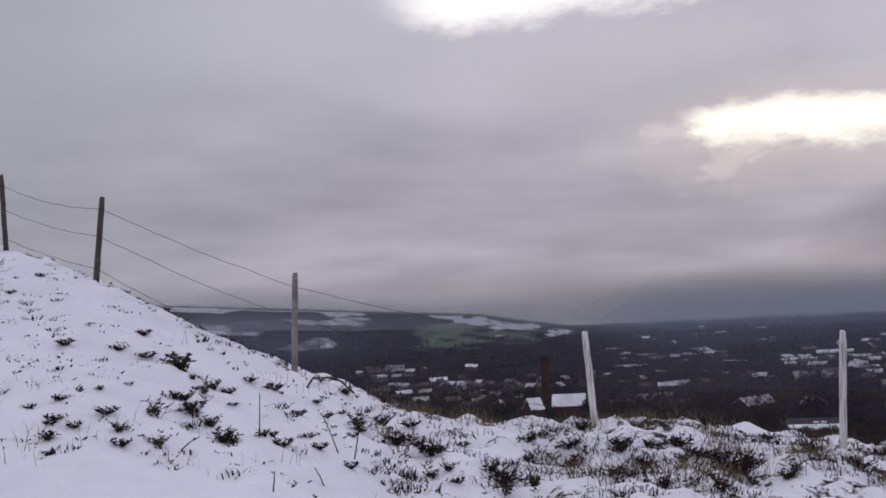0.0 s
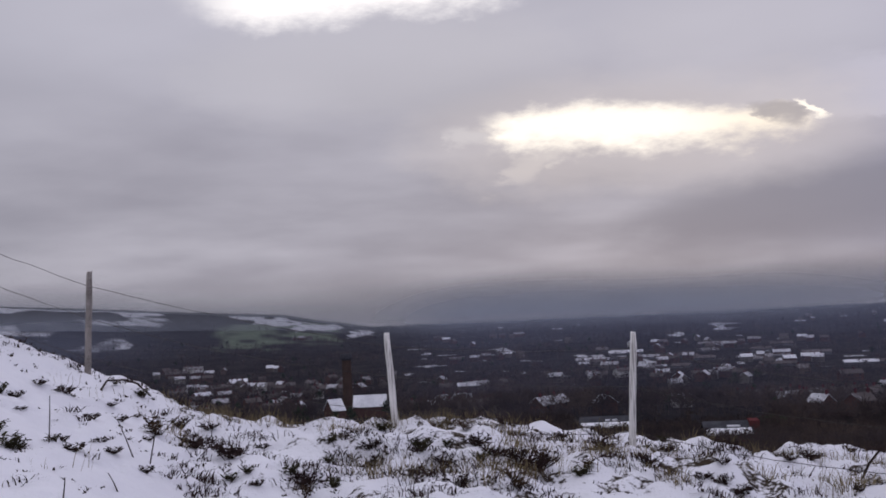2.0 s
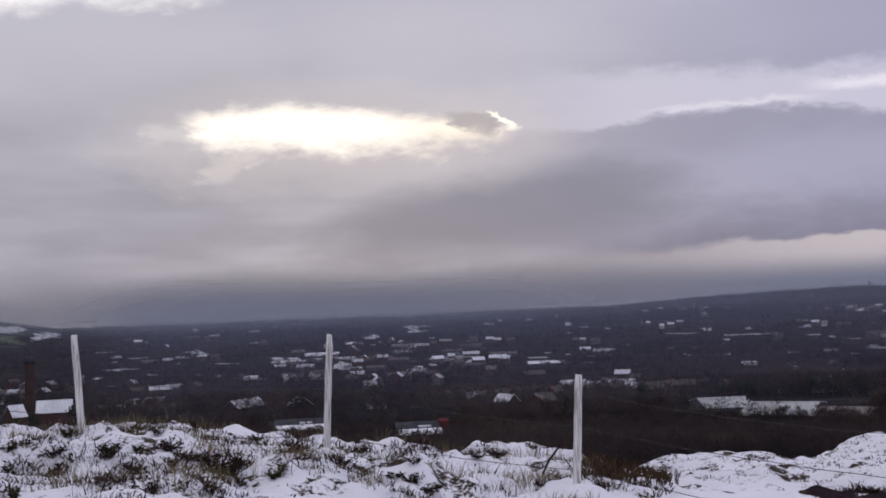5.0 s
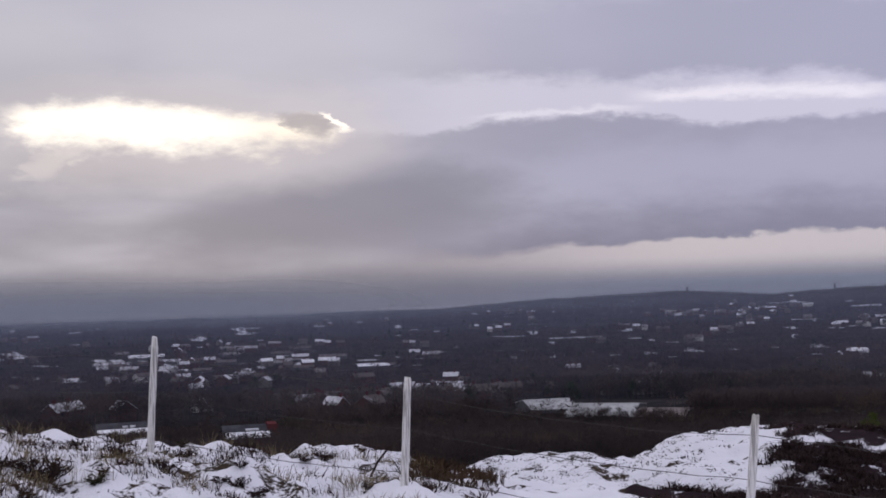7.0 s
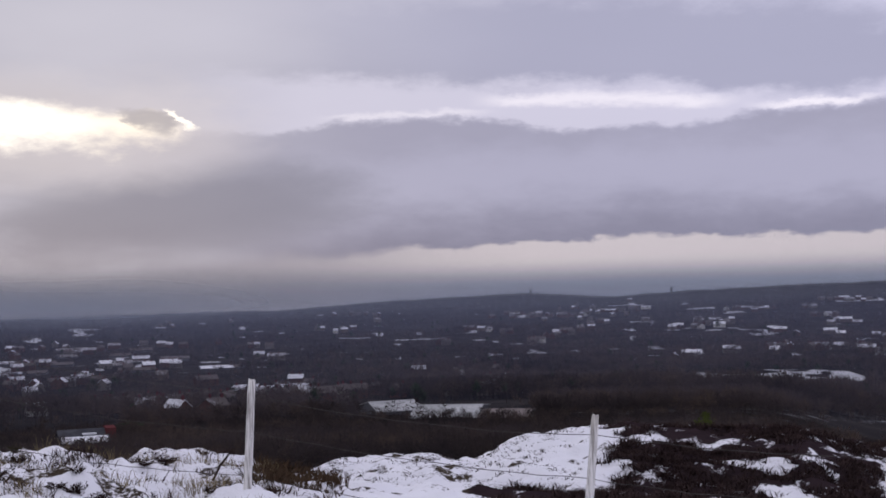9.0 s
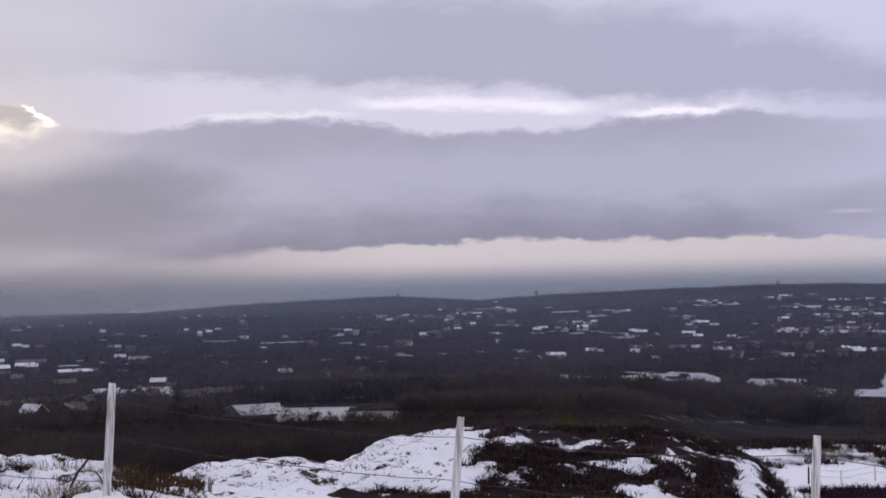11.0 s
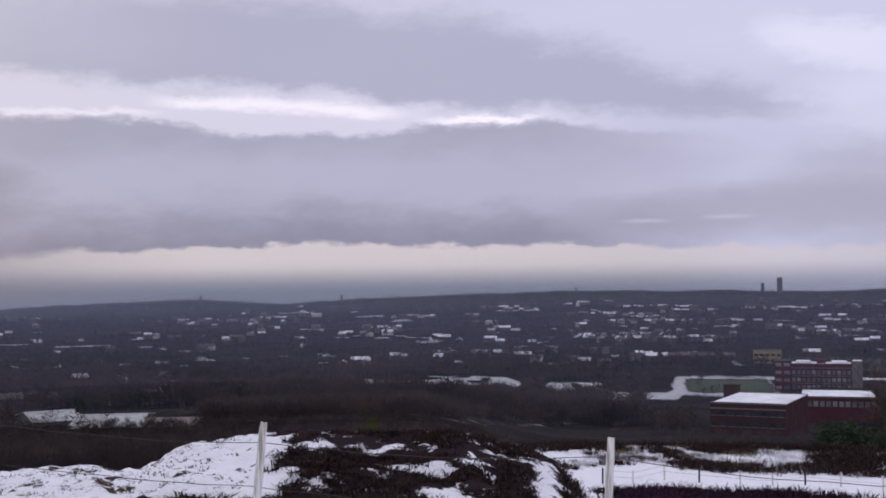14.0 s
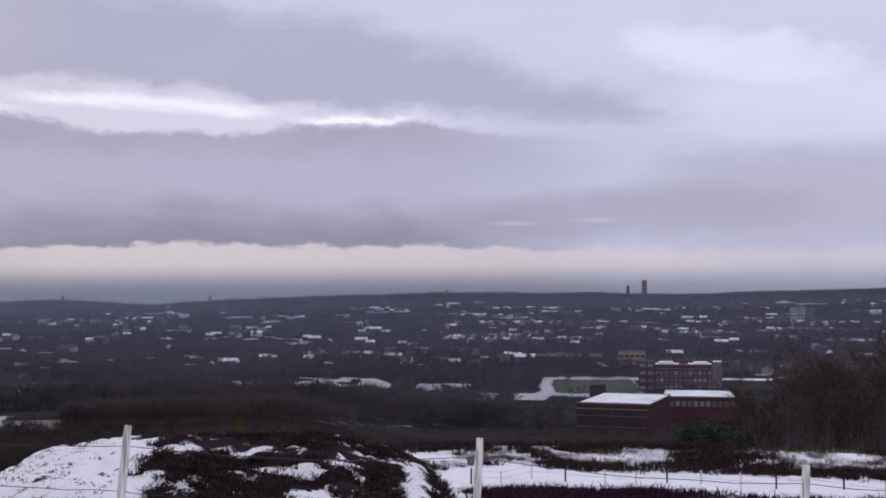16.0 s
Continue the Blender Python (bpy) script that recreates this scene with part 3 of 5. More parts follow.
# ---------------------------------------------------------------- painted sheets for mist and haze over the far land
def haze_sheet_material(name, dense, z0, z1, z2, a0, a1, tone=(0.66, 0.665, 0.70)):
    """Mist and haze painted on a see-through sheet: thickest at the height z1, gone at z2, and between the bearings a0
    and a1 fading out.
    """
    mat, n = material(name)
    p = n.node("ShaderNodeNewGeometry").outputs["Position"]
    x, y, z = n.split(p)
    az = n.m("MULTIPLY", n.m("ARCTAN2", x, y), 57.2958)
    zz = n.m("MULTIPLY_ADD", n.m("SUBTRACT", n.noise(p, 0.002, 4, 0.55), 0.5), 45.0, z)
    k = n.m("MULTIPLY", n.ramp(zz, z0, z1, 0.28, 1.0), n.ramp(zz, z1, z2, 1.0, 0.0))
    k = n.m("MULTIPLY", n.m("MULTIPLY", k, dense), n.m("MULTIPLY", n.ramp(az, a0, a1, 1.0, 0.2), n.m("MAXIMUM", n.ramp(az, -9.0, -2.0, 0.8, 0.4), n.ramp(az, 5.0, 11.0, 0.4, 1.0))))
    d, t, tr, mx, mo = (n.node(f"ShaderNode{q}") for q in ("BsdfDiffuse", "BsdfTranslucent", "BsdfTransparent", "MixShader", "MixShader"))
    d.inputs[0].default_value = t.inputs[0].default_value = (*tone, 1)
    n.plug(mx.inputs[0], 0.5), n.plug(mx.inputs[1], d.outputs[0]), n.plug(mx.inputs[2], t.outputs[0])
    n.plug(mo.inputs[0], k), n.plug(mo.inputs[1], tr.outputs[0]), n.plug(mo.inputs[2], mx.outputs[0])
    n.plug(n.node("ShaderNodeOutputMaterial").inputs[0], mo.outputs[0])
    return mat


def build_haze_sheet(name, r, top, mat):
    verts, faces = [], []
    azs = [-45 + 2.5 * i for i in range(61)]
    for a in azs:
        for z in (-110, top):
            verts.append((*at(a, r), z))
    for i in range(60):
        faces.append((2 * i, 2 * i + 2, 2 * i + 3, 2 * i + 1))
    tagged(new(name, mesh_of(name, verts, faces, mat, True)), "curved see-through sheet painted as mist and haze over the valley", "mist", kind="structure")


# blue-tinted sheets lift and cool the darks behind them, in place of haze
for r_sheet, thick in ((400, 0.035), (600, 0.035), (800, 0.04), (1050, 0.045), (1350, 0.05), (1700, 0.05)):
    build_haze_sheet("backdrop", r_sheet, 80, haze_sheet_material("haze_sheet_close", thick, -75, -35, 30, 90, 120, (0.36, 0.40, 0.62)))
build_haze_sheet("backdrop", 2100, 110, haze_sheet_material("haze_sheet_near", 0.22, -75, -35, 40, 30, 70, (0.36, 0.42, 0.56)))
build_haze_sheet("backdrop", 3000, 190, haze_sheet_material("haze_sheet_middle", 0.72, -74, -42, 75, 20, 38, (0.40, 0.43, 0.49)))
build_haze_sheet("backdrop", 3900, 300, haze_sheet_material("haze_sheet_far", 0.90, -80, -50, 125, 20, 36, (0.50, 0.52, 0.57)))


# ---------------------------------------------------------------- materials of the town and the plants
def roof_material():
    mat, n = material("town_roof")
    p = n.node("ShaderNodeTexCoord").outputs["Object"]
    info, geo = n.node("ShaderNodeObjectInfo").outputs["Random"], n.node("ShaderNodeNewGeometry").outputs["Random Per Island"]
    f = n.noise(p, 0.5, 4, 0.6)
    dark = n.mix(f, (0.045, 0.040, 0.043), (0.13, 0.11, 0.105))
    k = n.m("ADD", n.m("FRACT", n.m("ADD", info, geo)), n.m("MULTIPLY", n.m("SUBTRACT", f, 0.5), 0.8))
    surface(n, n.mix(n.ramp(k, 0.45, 1.0, 0.0, 0.95), dark, (0.60, 0.60, 0.65)), 0.8, f, 0.2, 0.0, 0.0)
    return mat


def wall_material():
    mat, n = material("town_wall")
    p = n.node("ShaderNodeTexCoord").outputs["Object"]
    k = n.m("FRACT", n.m("ADD", n.node("ShaderNodeObjectInfo").outputs["Random"], n.node("ShaderNodeNewGeometry").outputs["Random Per Island"]))
    f = n.noise(p, 0.7, 4, 0.6)
    c = n.mix(n.ramp(k, 0.3, 0.75), n.mix(f, (0.06, 0.034, 0.030), (0.11, 0.064, 0.055)), n.mix(f, (0.09, 0.08, 0.074), (0.18, 0.165, 0.15)))
    c = n.mix(n.ramp(k, 0.88, 0.92), c, (0.45, 0.44, 0.42))
    surface(n, c, 0.9, f, 0.2, 0.0, 0.0)
    return mat


M_TROOF, M_TWALL = roof_material(), wall_material()
M_WIN = plain("window_glass", (0.02, 0.022, 0.028), (0.05, 0.055, 0.065), 0.6, 0.15, 3.0, 0, 0.0, 0.3, 0.5)
M_PALEWIN = plain("pale_blind_window", (0.10, 0.10, 0.11), (0.22, 0.22, 0.235), 0.35, 0.3, 2.0, 0, 0.0, 0.5)
M_BAND = plain("concrete_band", (0.12, 0.10, 0.10), (0.22, 0.19, 0.185), 0.4, 0.85, 3.0)
M_BRICKDULL = plain("dull_brick", (0.045, 0.022, 0.022), (0.085, 0.040, 0.038), 0.15, 0.9, 2.0)
M_SOOT = plain("sooty_brick", (0.045, 0.028, 0.022), (0.085, 0.055, 0.042), 0.15, 0.9, 2.0)
M_PALEROOF = plain("pale_sheet_roof", (0.20, 0.20, 0.205), (0.42, 0.42, 0.43), 0.12, 0.8, 1.1)
M_STONE = plain("buff_stone", (0.24, 0.19, 0.11), (0.36, 0.30, 0.18), 0.3, 0.9, 2.0)
M_PALE = plain("pale_concrete", (0.30, 0.32, 0.36), (0.46, 0.48, 0.52), 0.1, 0.85, 1.0)
M_GREYSTEEL = plain("grey_steel", (0.08, 0.08, 0.09), (0.14, 0.14, 0.15), 1.0, 0.6, 5.0, 0.3)


def twig_material():
    """Leafless crowns far off: brown to purple-grey from wood to wood, light passing between the twigs."""
    mat, n = material("bare_twigs")
    p = n.node("ShaderNodeNewGeometry").outputs["Position"]
    wide, mid = n.noise(p, 0.006, 4, 0.6), n.noise(p, 0.035, 4, 0.6)
    c = n.mix(n.ramp(wide, 0.38, 0.62), (0.030, 0.025, 0.027), (0.068, 0.055, 0.058))
    c = n.mix(n.ramp(mid, 0.42, 0.70, 0.0, 0.75), c, (0.095, 0.070, 0.058))
    d, t, mx = n.node("ShaderNodeBsdfDiffuse"), n.node("ShaderNodeBsdfTranslucent"), n.node("ShaderNodeMixShader")
    n.plug(d.inputs[0], c), n.plug(t.inputs[0], c), n.plug(mx.inputs[0], 0.5)
    n.plug(mx.inputs[1], d.outputs[0]), n.plug(mx.inputs[2], t.outputs[0])
    n.plug(n.node("ShaderNodeOutputMaterial").inputs[0], mx.outputs[0])
    return mat


M_TWIG = twig_material()
M_TWIGBROWN = plain("brown_twigs", (0.060, 0.042, 0.038), (0.12, 0.085, 0.078), 0.2, 0.95, 2.0)
M_BARK = plain("grey_bark", (0.05, 0.042, 0.038), (0.13, 0.115, 0.105), 1.2, 0.95, 9.0)
M_EVERGREEN = plain("evergreen_leaf", (0.016, 0.027, 0.016), (0.065, 0.085, 0.055), 0.6, 0.6, 4.0)
M_GORSE = plain("gorse_green", (0.035, 0.045, 0.012), (0.10, 0.12, 0.03), 1.5, 0.8, 9.0)
M_GRASS = plain("winter_grass", (0.075, 0.060, 0.035), (0.27, 0.215, 0.125), 3.0, 0.9, 20.0)
M_HEATHER = plain("dead_heather", (0.016, 0.011, 0.012), (0.060, 0.040, 0.038), 3.0, 0.95, 20.0)
M_STALK = plain("dark_stalk", (0.020, 0.014, 0.013), (0.055, 0.040, 0.034), 5.0, 0.9, 30.0)


def box(bm, x0, x1, y0, y1, z0, z1):
    v = [bm.verts.new(p) for p in ((x0, y0, z0), (x1, y0, z0), (x1, y1, z0), (x0, y1, z0), (x0, y0, z1), (x1, y0, z1), (x1, y1, z1), (x0, y1, z1))]
    for q in ((0, 3, 2, 1), (4, 5, 6, 7), (0, 1, 5, 4), (1, 2, 6, 5), (2, 3, 7, 6), (3, 0, 4, 7)):
        bm.faces.new([v[i] for i in q])


def gable(bm, w, d, h, rise):
    """House walls with gables at both ends of the length w."""
    a = [bm.verts.new(p) for p in ((-w / 2, -d / 2, -2), (w / 2, -d / 2, -2), (w / 2, d / 2, -2), (-w / 2, d / 2, -2),
                                   (-w / 2, -d / 2, h), (w / 2, -d / 2, h), (w / 2, d / 2, h), (-w / 2, d / 2, h), (-w / 2, 0, h + rise), (w / 2, 0, h + rise))]
    for q in ((0, 1, 5, 4), (2, 3, 7, 6), (1, 2, 6, 9, 5), (3, 0, 4, 8, 7)):
        bm.faces.new([a[i] for i in q])


def pitched(bm, w, d, h, rise, over=0.35, thick=0.22):
    """Two roof slopes with thickness and eaves."""
    k = rise / (d / 2)
    e, lo = d / 2 + over, h - over * k
    top = [(-e, lo), (0, h + rise), (e, lo)]
    rings = []
    for x in (-w / 2 - over, w / 2 + over):
        rings.append([bm.verts.new((x, y, z + t)) for t in (thick, 0.02) for y, z in (top if t == thick else top[::-1])])
    n = len(rings[0])
    for i in range(n):
        bm.faces.new((rings[0][i], rings[1][i], rings[1][(i + 1) % n], rings[0][(i + 1) % n]))
    bm.faces.new(rings[0][::-1])
    bm.faces.new(rings[1])


def spot(az, el):
    """Where the sight line at a bearing and height angle first meets the land beyond the brow."""
    r = np.concatenate([np.arange(70, 1500, 2.0), np.arange(1500, 4300, 10.0)])
    z = land(np.full(len(r), float(az)), r)
    e = np.degrees(np.arctan2(z - EYE, r))
    hit = np.where(e >= el)[0]
    hit = hit[r[hit] > 70]
    i = hit[0] if len(hit) else len(r) - 1
    return float(r[i]), float(z[i])


def facing(az, r, z, turn=0.0):
    """A pose on the land whose local -y faces the hilltop."""
    x, y = at(az, r)
    return pose(x, y, z, 0, 0, -az + turn)


# ---------------------------------------------------------------- houses
def make_house(w, d, h, rise, rows, chimneys, roof_mat=None, label="two-storey terraced house with a partly snowed slate roof"):
    house = tagged(new("house"), label, "house", "houses of the town")
    bm = bmesh.new()
    gable(bm, w, d, h, rise)
    part("wall", bm, M_TWALL, house)
    bm = bmesh.new()
    pitched(bm, w, d, h, rise)
    part("roof", bm, roof_mat or M_TROOF, house)
    for cx in chimneys:
        bm = bmesh.new()
        box(bm, cx - 0.5, cx + 0.5, -0.4, 0.4, h + rise - 0.6, h + rise + 1.3)
        box(bm, cx - 0.58, cx + 0.58, -0.48, 0.48, h + rise + 1.3, h + rise + 1.45)
        box(bm, cx - 0.3, cx - 0.08, -0.12, 0.12, h + rise + 1.45, h + rise + 1.85)
        box(bm, cx + 0.08, cx + 0.3, -0.12, 0.12, h + rise + 1.45, h + rise + 1.85)
        part("chimney", bm, M_BRICK, house)
    for wx in rows:
        for wz in (1.0, 3.7):
            if wz + 1.4 < h + 0.2:
                bm = bmesh.new()
                box(bm, wx - 0.55, wx + 0.55, -d / 2 - 0.04, -d / 2 + 0.1, wz, wz + 1.3)
                part("window", bm, M_WIN, house)
    return house


PLANS = [(7.5, 7.5, 5.2, 2.8, (-2.2, 2.2), (3.0,)), (12, 7.5, 5.4, 2.9, (-4, 0, 4), (-3, 3)), (9.5, 8, 5.0, 3.2, (-3, 3), (-4.0,)), (18, 8, 5.4, 2.9, (-6, 0, 6), (-6, 3))]
protos = [make_house(*q) for q in PLANS]
snow_houses = [make_house(*q, M_ROOFSNOW, "two-storey house with snow lying thick on its roof") for q in PLANS]
WIDTHS = [(7.5, 7.5, 5.2, 2.8), (12, 7.5, 5.4, 2.9), (9.5, 8, 5.0, 3.2), (18, 8, 5.4, 2.9)]
# quarters of the town: bearings, height angles, houses
QUARTERS = [(-3.5, 7, -5.0, -3.6, 60), (7, 31, -5.6, -3.9, 110), (13, 29, -3.9, -2.5, 120), (5, 33, -2.4, -1.5, 50), (31, 42, -5.4, -4.2, 30), (23, 34, -7.6, -5.2, 26), (33, 48, -2.2, -0.95, 130),
            (50, 64, -3.5, -1.3, 380), (62, 80, -3.6, -0.9, 1250), (74, 80, -4.3, -3.4, 40)]
# streets, each from one bearing and height angle to another; the last number tells how much snow keeps on its roofs
WEST = [(0.5, -2.89, 1.7, -2.96, 1), (-4.2, -2.77, -2.1, -2.76, 0), (-3.9, -3.15, -1.5, -3.22, 0), (-0.8, -3.53, 1.2, -3.47, 1), (8.7, -1.87, 9.5, -1.91, 1), (11.1, -1.81, 12.8, -1.89, 0),
        (2.0, -1.52, 3.0, -1.58, 0), (-3.0, -3.7, 2.0, -3.8, 0), (0.0, -4.3, 3.0, -4.3, 0), (8.5, -4.4, 12.5, -4.2, 0), (9.5, -3.0, 13.0, -2.8, 0), (-4.5, -2.95, -1.0, -2.98, 0)]
VALLEY = [(21.0, -2.97, 23.7, -2.50, 0), (22.4, -3.43, 24.7, -3.31, 1), (24.4, -2.53, 26.8, -2.65, 0), (23.3, -3.74, 25.4, -3.56, 1), (25.3, -3.46, 26.4, -3.55, 1), (15.7, -4.05, 16.8, -4.11, 0),
          (15.9, -3.36, 17.0, -3.59, 0), (18.9, -3.33, 20.6, -3.23, 0), (29.0, -2.73, 30.8, -2.88, 0), (31.5, -5.31, 33.5, -5.37, 0), (24.3, -5.51, 25.9, -5.58, 0), (25.8, -6.18, 27.9, -6.51, 1),
          (32.2, -6.80, 34.2, -6.90, 0), (30.6, -4.91, 31.7, -5.04, 0), (33.2, -2.21, 34.6, -2.01, 0), (18.2, -5.24, 20.6, -5.56, 0), (20.0, -4.3, 23.0, -4.2, 0)]
SLOPE = [(37.9, -2.95, 38.9, -2.88, 0), (39.5, -2.20, 41.9, -2.49, 0), (42.2, -3.09, 46.3, -2.01, 0), (42.4, -2.96, 46.1, -1.93, 0), (41.3, -1.55, 45.2, -1.75, 0), (44.8, -1.67, 48.0, -1.38, 0),
         (34.0, -1.35, 35.7, -1.44, 0), (31.2, -4.35, 32.6, -4.93, 0), (29.7, -3.24, 31.1, -3.46, 0), (29.5, -5.06, 30.5, -5.29, 0), (48.8, -3.88, 50.6, -3.63, 1), (48.8, -2.42, 49.7, -2.34, 1),
         (51.0, -2.45, 52.1, -1.96, 1), (53.3, -2.47, 54.8, -2.76, 1), (53.2, -3.67, 54.6, -3.28, 1), (51.5, -3.46, 52.2, -3.57, 1), (51.9, -1.53, 53.3, -1.64, 0), (55.6, -1.19, 58.0, -1.20, 0)]
EAST = [(55.9, -2.29, 56.9, -2.19, 1), (55.9, -2.69, 56.6, -2.88, 1), (57.7, -2.89, 58.6, -2.95, 1), (59.9, -2.63, 61.7, -2.73, 1), (62.4, -3.46, 63.8, -3.59, 1), (59.9, -2.03, 60.7, -2.03, 1),
        (59.4, -1.01, 60.8, -0.99, 1), (56.8, -1.26, 57.6, -1.27, 1), (65.4, -2.69, 66.2, -2.92, 1), (57.0, -3.44, 58.8, -3.73, 0), (59.5, -3.73, 61.7, -3.91, 0), (60.0, -3.2, 62.0, -3.3, 0)]
CITY = [(67.9, -1.24, 70.7, -1.30, 0), (71.0, -1.62, 72.1, -1.65, 1), (72.6, -2.80, 73.5, -2.79, 1), (74.2, -3.33, 75.6, -3.40, 0), (76.3, -2.95, 77.8, -3.11, 0), (70.3, -3.36, 71.0, -3.44, 1),
        (68.6, -2.11, 70.3, -2.26, 0), (71.4, -2.26, 73.1, -2.43, 0), (77.3, -3.29, 78.5, -3.31, 1), (74.9, -2.60, 76.3, -2.59, 0), (66.4, -1.85, 67.4, -2.6, 0), (63.0, -2.3, 65.2, -2.4, 0)]
town = []
rnd = random.Random(5)


def settle(a, e, kind, turn, snowy):
    """Set a house on the land at a bearing and height angle, clear of the works and the playing field."""
    r, z = spot(a, e)
    if 470 < r < 3900 and not (64 < a < 75 and r < 1050) and not (57.5 < a < 64.6 and r < 800):
        town.append((r, float(a), z, kind, turn, snowy))


for a0, a1, e0, e1, count in QUARTERS:
    for _ in range(count):
        a, e = rnd.uniform(a0, a1), e0 + (e1 - e0) * rnd.random() ** 0.9
        e = round(e / 0.17) * 0.17 + rnd.uniform(-0.025, 0.025)
        r, z = spot(a, e)
        qx, qy = at(a, r)
        if float(fnoise(np.array([qx / 110]), np.array([qy / 160]), 51)[0]) < 0.05 + 0.3 * rnd.random():
            continue
        settle(a, e, rnd.choice((0, 0, 1, 1, 2, 2, 3)), rnd.choice((0, 25, -35, 60, 90)) + rnd.uniform(-22, 22), 0)
for a0, e0, a1, e1, snowy in WEST + VALLEY + SLOPE + EAST + CITY:
    r0 = spot((a0 + a1) / 2, (e0 + e1) / 2)[0]
    n_houses = max(2, min(16, int(radians(a1 - a0) * r0 / 15)))
    along = rnd.uniform(-12, 12)
    for i in range(n_houses):
        f = (i + rnd.uniform(0.2, 0.8)) / n_houses
        settle(a0 + (a1 - a0) * f, e0 + (e1 - e0) * f + rnd.uniform(-0.05, 0.05), rnd.choice((0, 1, 1, 2, 3)), along + rnd.uniform(-10, 10) + 90 * (rnd.random() < 0.15), snowy and rnd.random() < 0.75)
town.sort()
near_town, far_town = town[:290], town[290:]
for r, a, z, kind, turn, snowy in near_town:
    copy_thing((snow_houses if snowy else protos)[kind], facing(a, r, z, turn))
# the eight patterns are houses of the town as well
for pattern, a, e in zip(protos + snow_houses, (24.6, -1.4, 19.7, 29.2, 1.2, 25.9, 50.2, 63.2), (-5.2, -4.5, -4.6, -5.0, -2.92, -3.5, -3.72, -3.52)):
    r, z = spot(a, e)
    pattern.matrix_basis = facing(a, r, z, 12)


def build_far_town():
    dim, white, wall = ([], []), ([], []), ([], [])
    for r, a, z, kind, turn, snowy in far_town:
        roof = white if snowy else dim
        w, d, h, rise = WIDTHS[kind]
        m = np.array(facing(a, r, z, turn))
        k = 1.0 + 0.25 * (r > 2200)
        w = w * k
        box8 = np.array([(sx * w / 2, sy * d / 2, q) for q in (-3, h) for sx, sy in ((-1, -1), (1, -1), (1, 1), (-1, 1))] + [(-w / 2, 0, h + rise), (w / 2, 0, h + rise)])
        p = box8 @ m[:3, :3].T + m[:3, 3]
        b = len(wall[0])
        wall[0].extend(map(tuple, p))
        wall[1].extend([(b, b + 1, b + 5, b + 4), (b + 2, b + 3, b + 7, b + 6), (b + 1, b + 2, b + 6, b + 9, b + 5), (b + 3, b, b + 4, b + 8, b + 7)])
        o = w / 2 + 0.3
        slab = np.array([(x, y, q + t) for x in (-o, o) for y, q in ((-d / 2 - 0.3, h - 0.2), (0, h + rise), (d / 2 + 0.3, h - 0.2)) for t in (0.05, 0.3)])
        p = slab @ m[:3, :3].T + m[:3, 3]
        b = len(roof[0])
        roof[0].extend(map(tuple, p))
        roof[1].extend([(b + 1, b + 7, b + 9, b + 3), (b + 3, b + 9, b + 11, b + 5), (b, b + 2, b + 8, b + 6), (b + 2, b + 4, b + 10, b + 8), (b, b + 6, b + 7, b + 1), (b + 4, b + 5, b + 11, b + 10),
                        (b, b + 1, b + 3, b + 2), (b + 2, b + 3, b + 5, b + 4), (b + 6, b + 8, b + 9, b + 7), (b + 8, b + 10, b + 11, b + 9)])
    far = tagged(new("distant_houses", mesh_of("distant_houses", *wall, M_TWALL)), "distant brick and stone town houses with snowy roofs", "houses", kind="stuff")
    for roof, mat in ((dim, M_TROOF), (white, M_ROOFSNOW)):
        new("roof", mesh_of("roof", *roof, mat)).parent = far


build_far_town()


# ---------------------------------------------------------------- buildings that stand out
def block(name, label, category, az0, az1, el_top, el_foot, depth, wall_mat, roof_mat, windows=(), win_mat=None, r=None, parapet=0.6, turn=0.0, bands=()):
    """A flat-roofed block between two bearings, its top and foot at two height angles. windows: rows of (fraction up, height in metres, count)."""
    am = (az0 + az1) / 2
    if r is None:
        r = spot(am, el_foot)[0]
    w = 2 * r * math.tan(radians((az1 - az0) / 2))
    zt, zf = EYE + r * math.tan(radians(el_top)), EYE + r * math.tan(radians(el_foot))
    h = zt - zf
    b = tagged(new(name), label, category)
    bm = bmesh.new()
    box(bm, -w / 2, w / 2, 0, depth, -6, h)
    part("wall", bm, wall_mat, b)
    bm = bmesh.new()
    box(bm, -w / 2 + 0.4, w / 2 - 0.4, 0.4, depth - 0.4, h + 0.004, h + 0.35)
    part("roof", bm, roof_mat, b)
    for q in ((-w / 2 - 0.1, w / 2 + 0.1, -0.1, 0.35), (-w / 2 - 0.1, w / 2 + 0.1, depth - 0.35, depth + 0.1)):
        bm = bmesh.new()
        box(bm, *q, h + 0.004, h + parapet)
        part("parapet", bm, M_BAND, b)
    for f, hh, count in windows:
        step = w / count
        for i in range(count):
            bm = bmesh.new()
            x = -w / 2 + (i + 0.5) * step
            box(bm, x - step * 0.36, x + step * 0.36, -0.12, 0.1, h * f, h * f + hh)
            pane = part("window", bm, win_mat or M_WIN, b)
            bm = bmesh.new()
            box(bm, x - step * 0.42, x + step * 0.42, -0.22, 0.05, h * f - 0.25, h * f - 0.02)
            part("sill", bm, M_BAND, pane)
    for f in bands:
        bm = bmesh.new()
        box(bm, -w / 2 - 0.03, w / 2 + 0.03, -0.15, 0.1, h * f, h * f + 0.5)
        part("band", bm, M_BAND, b)
    b.matrix_basis = facing(am, r, zf, turn)
    return b, r, w, h


rm = spot(69.7, -4.86)[0]
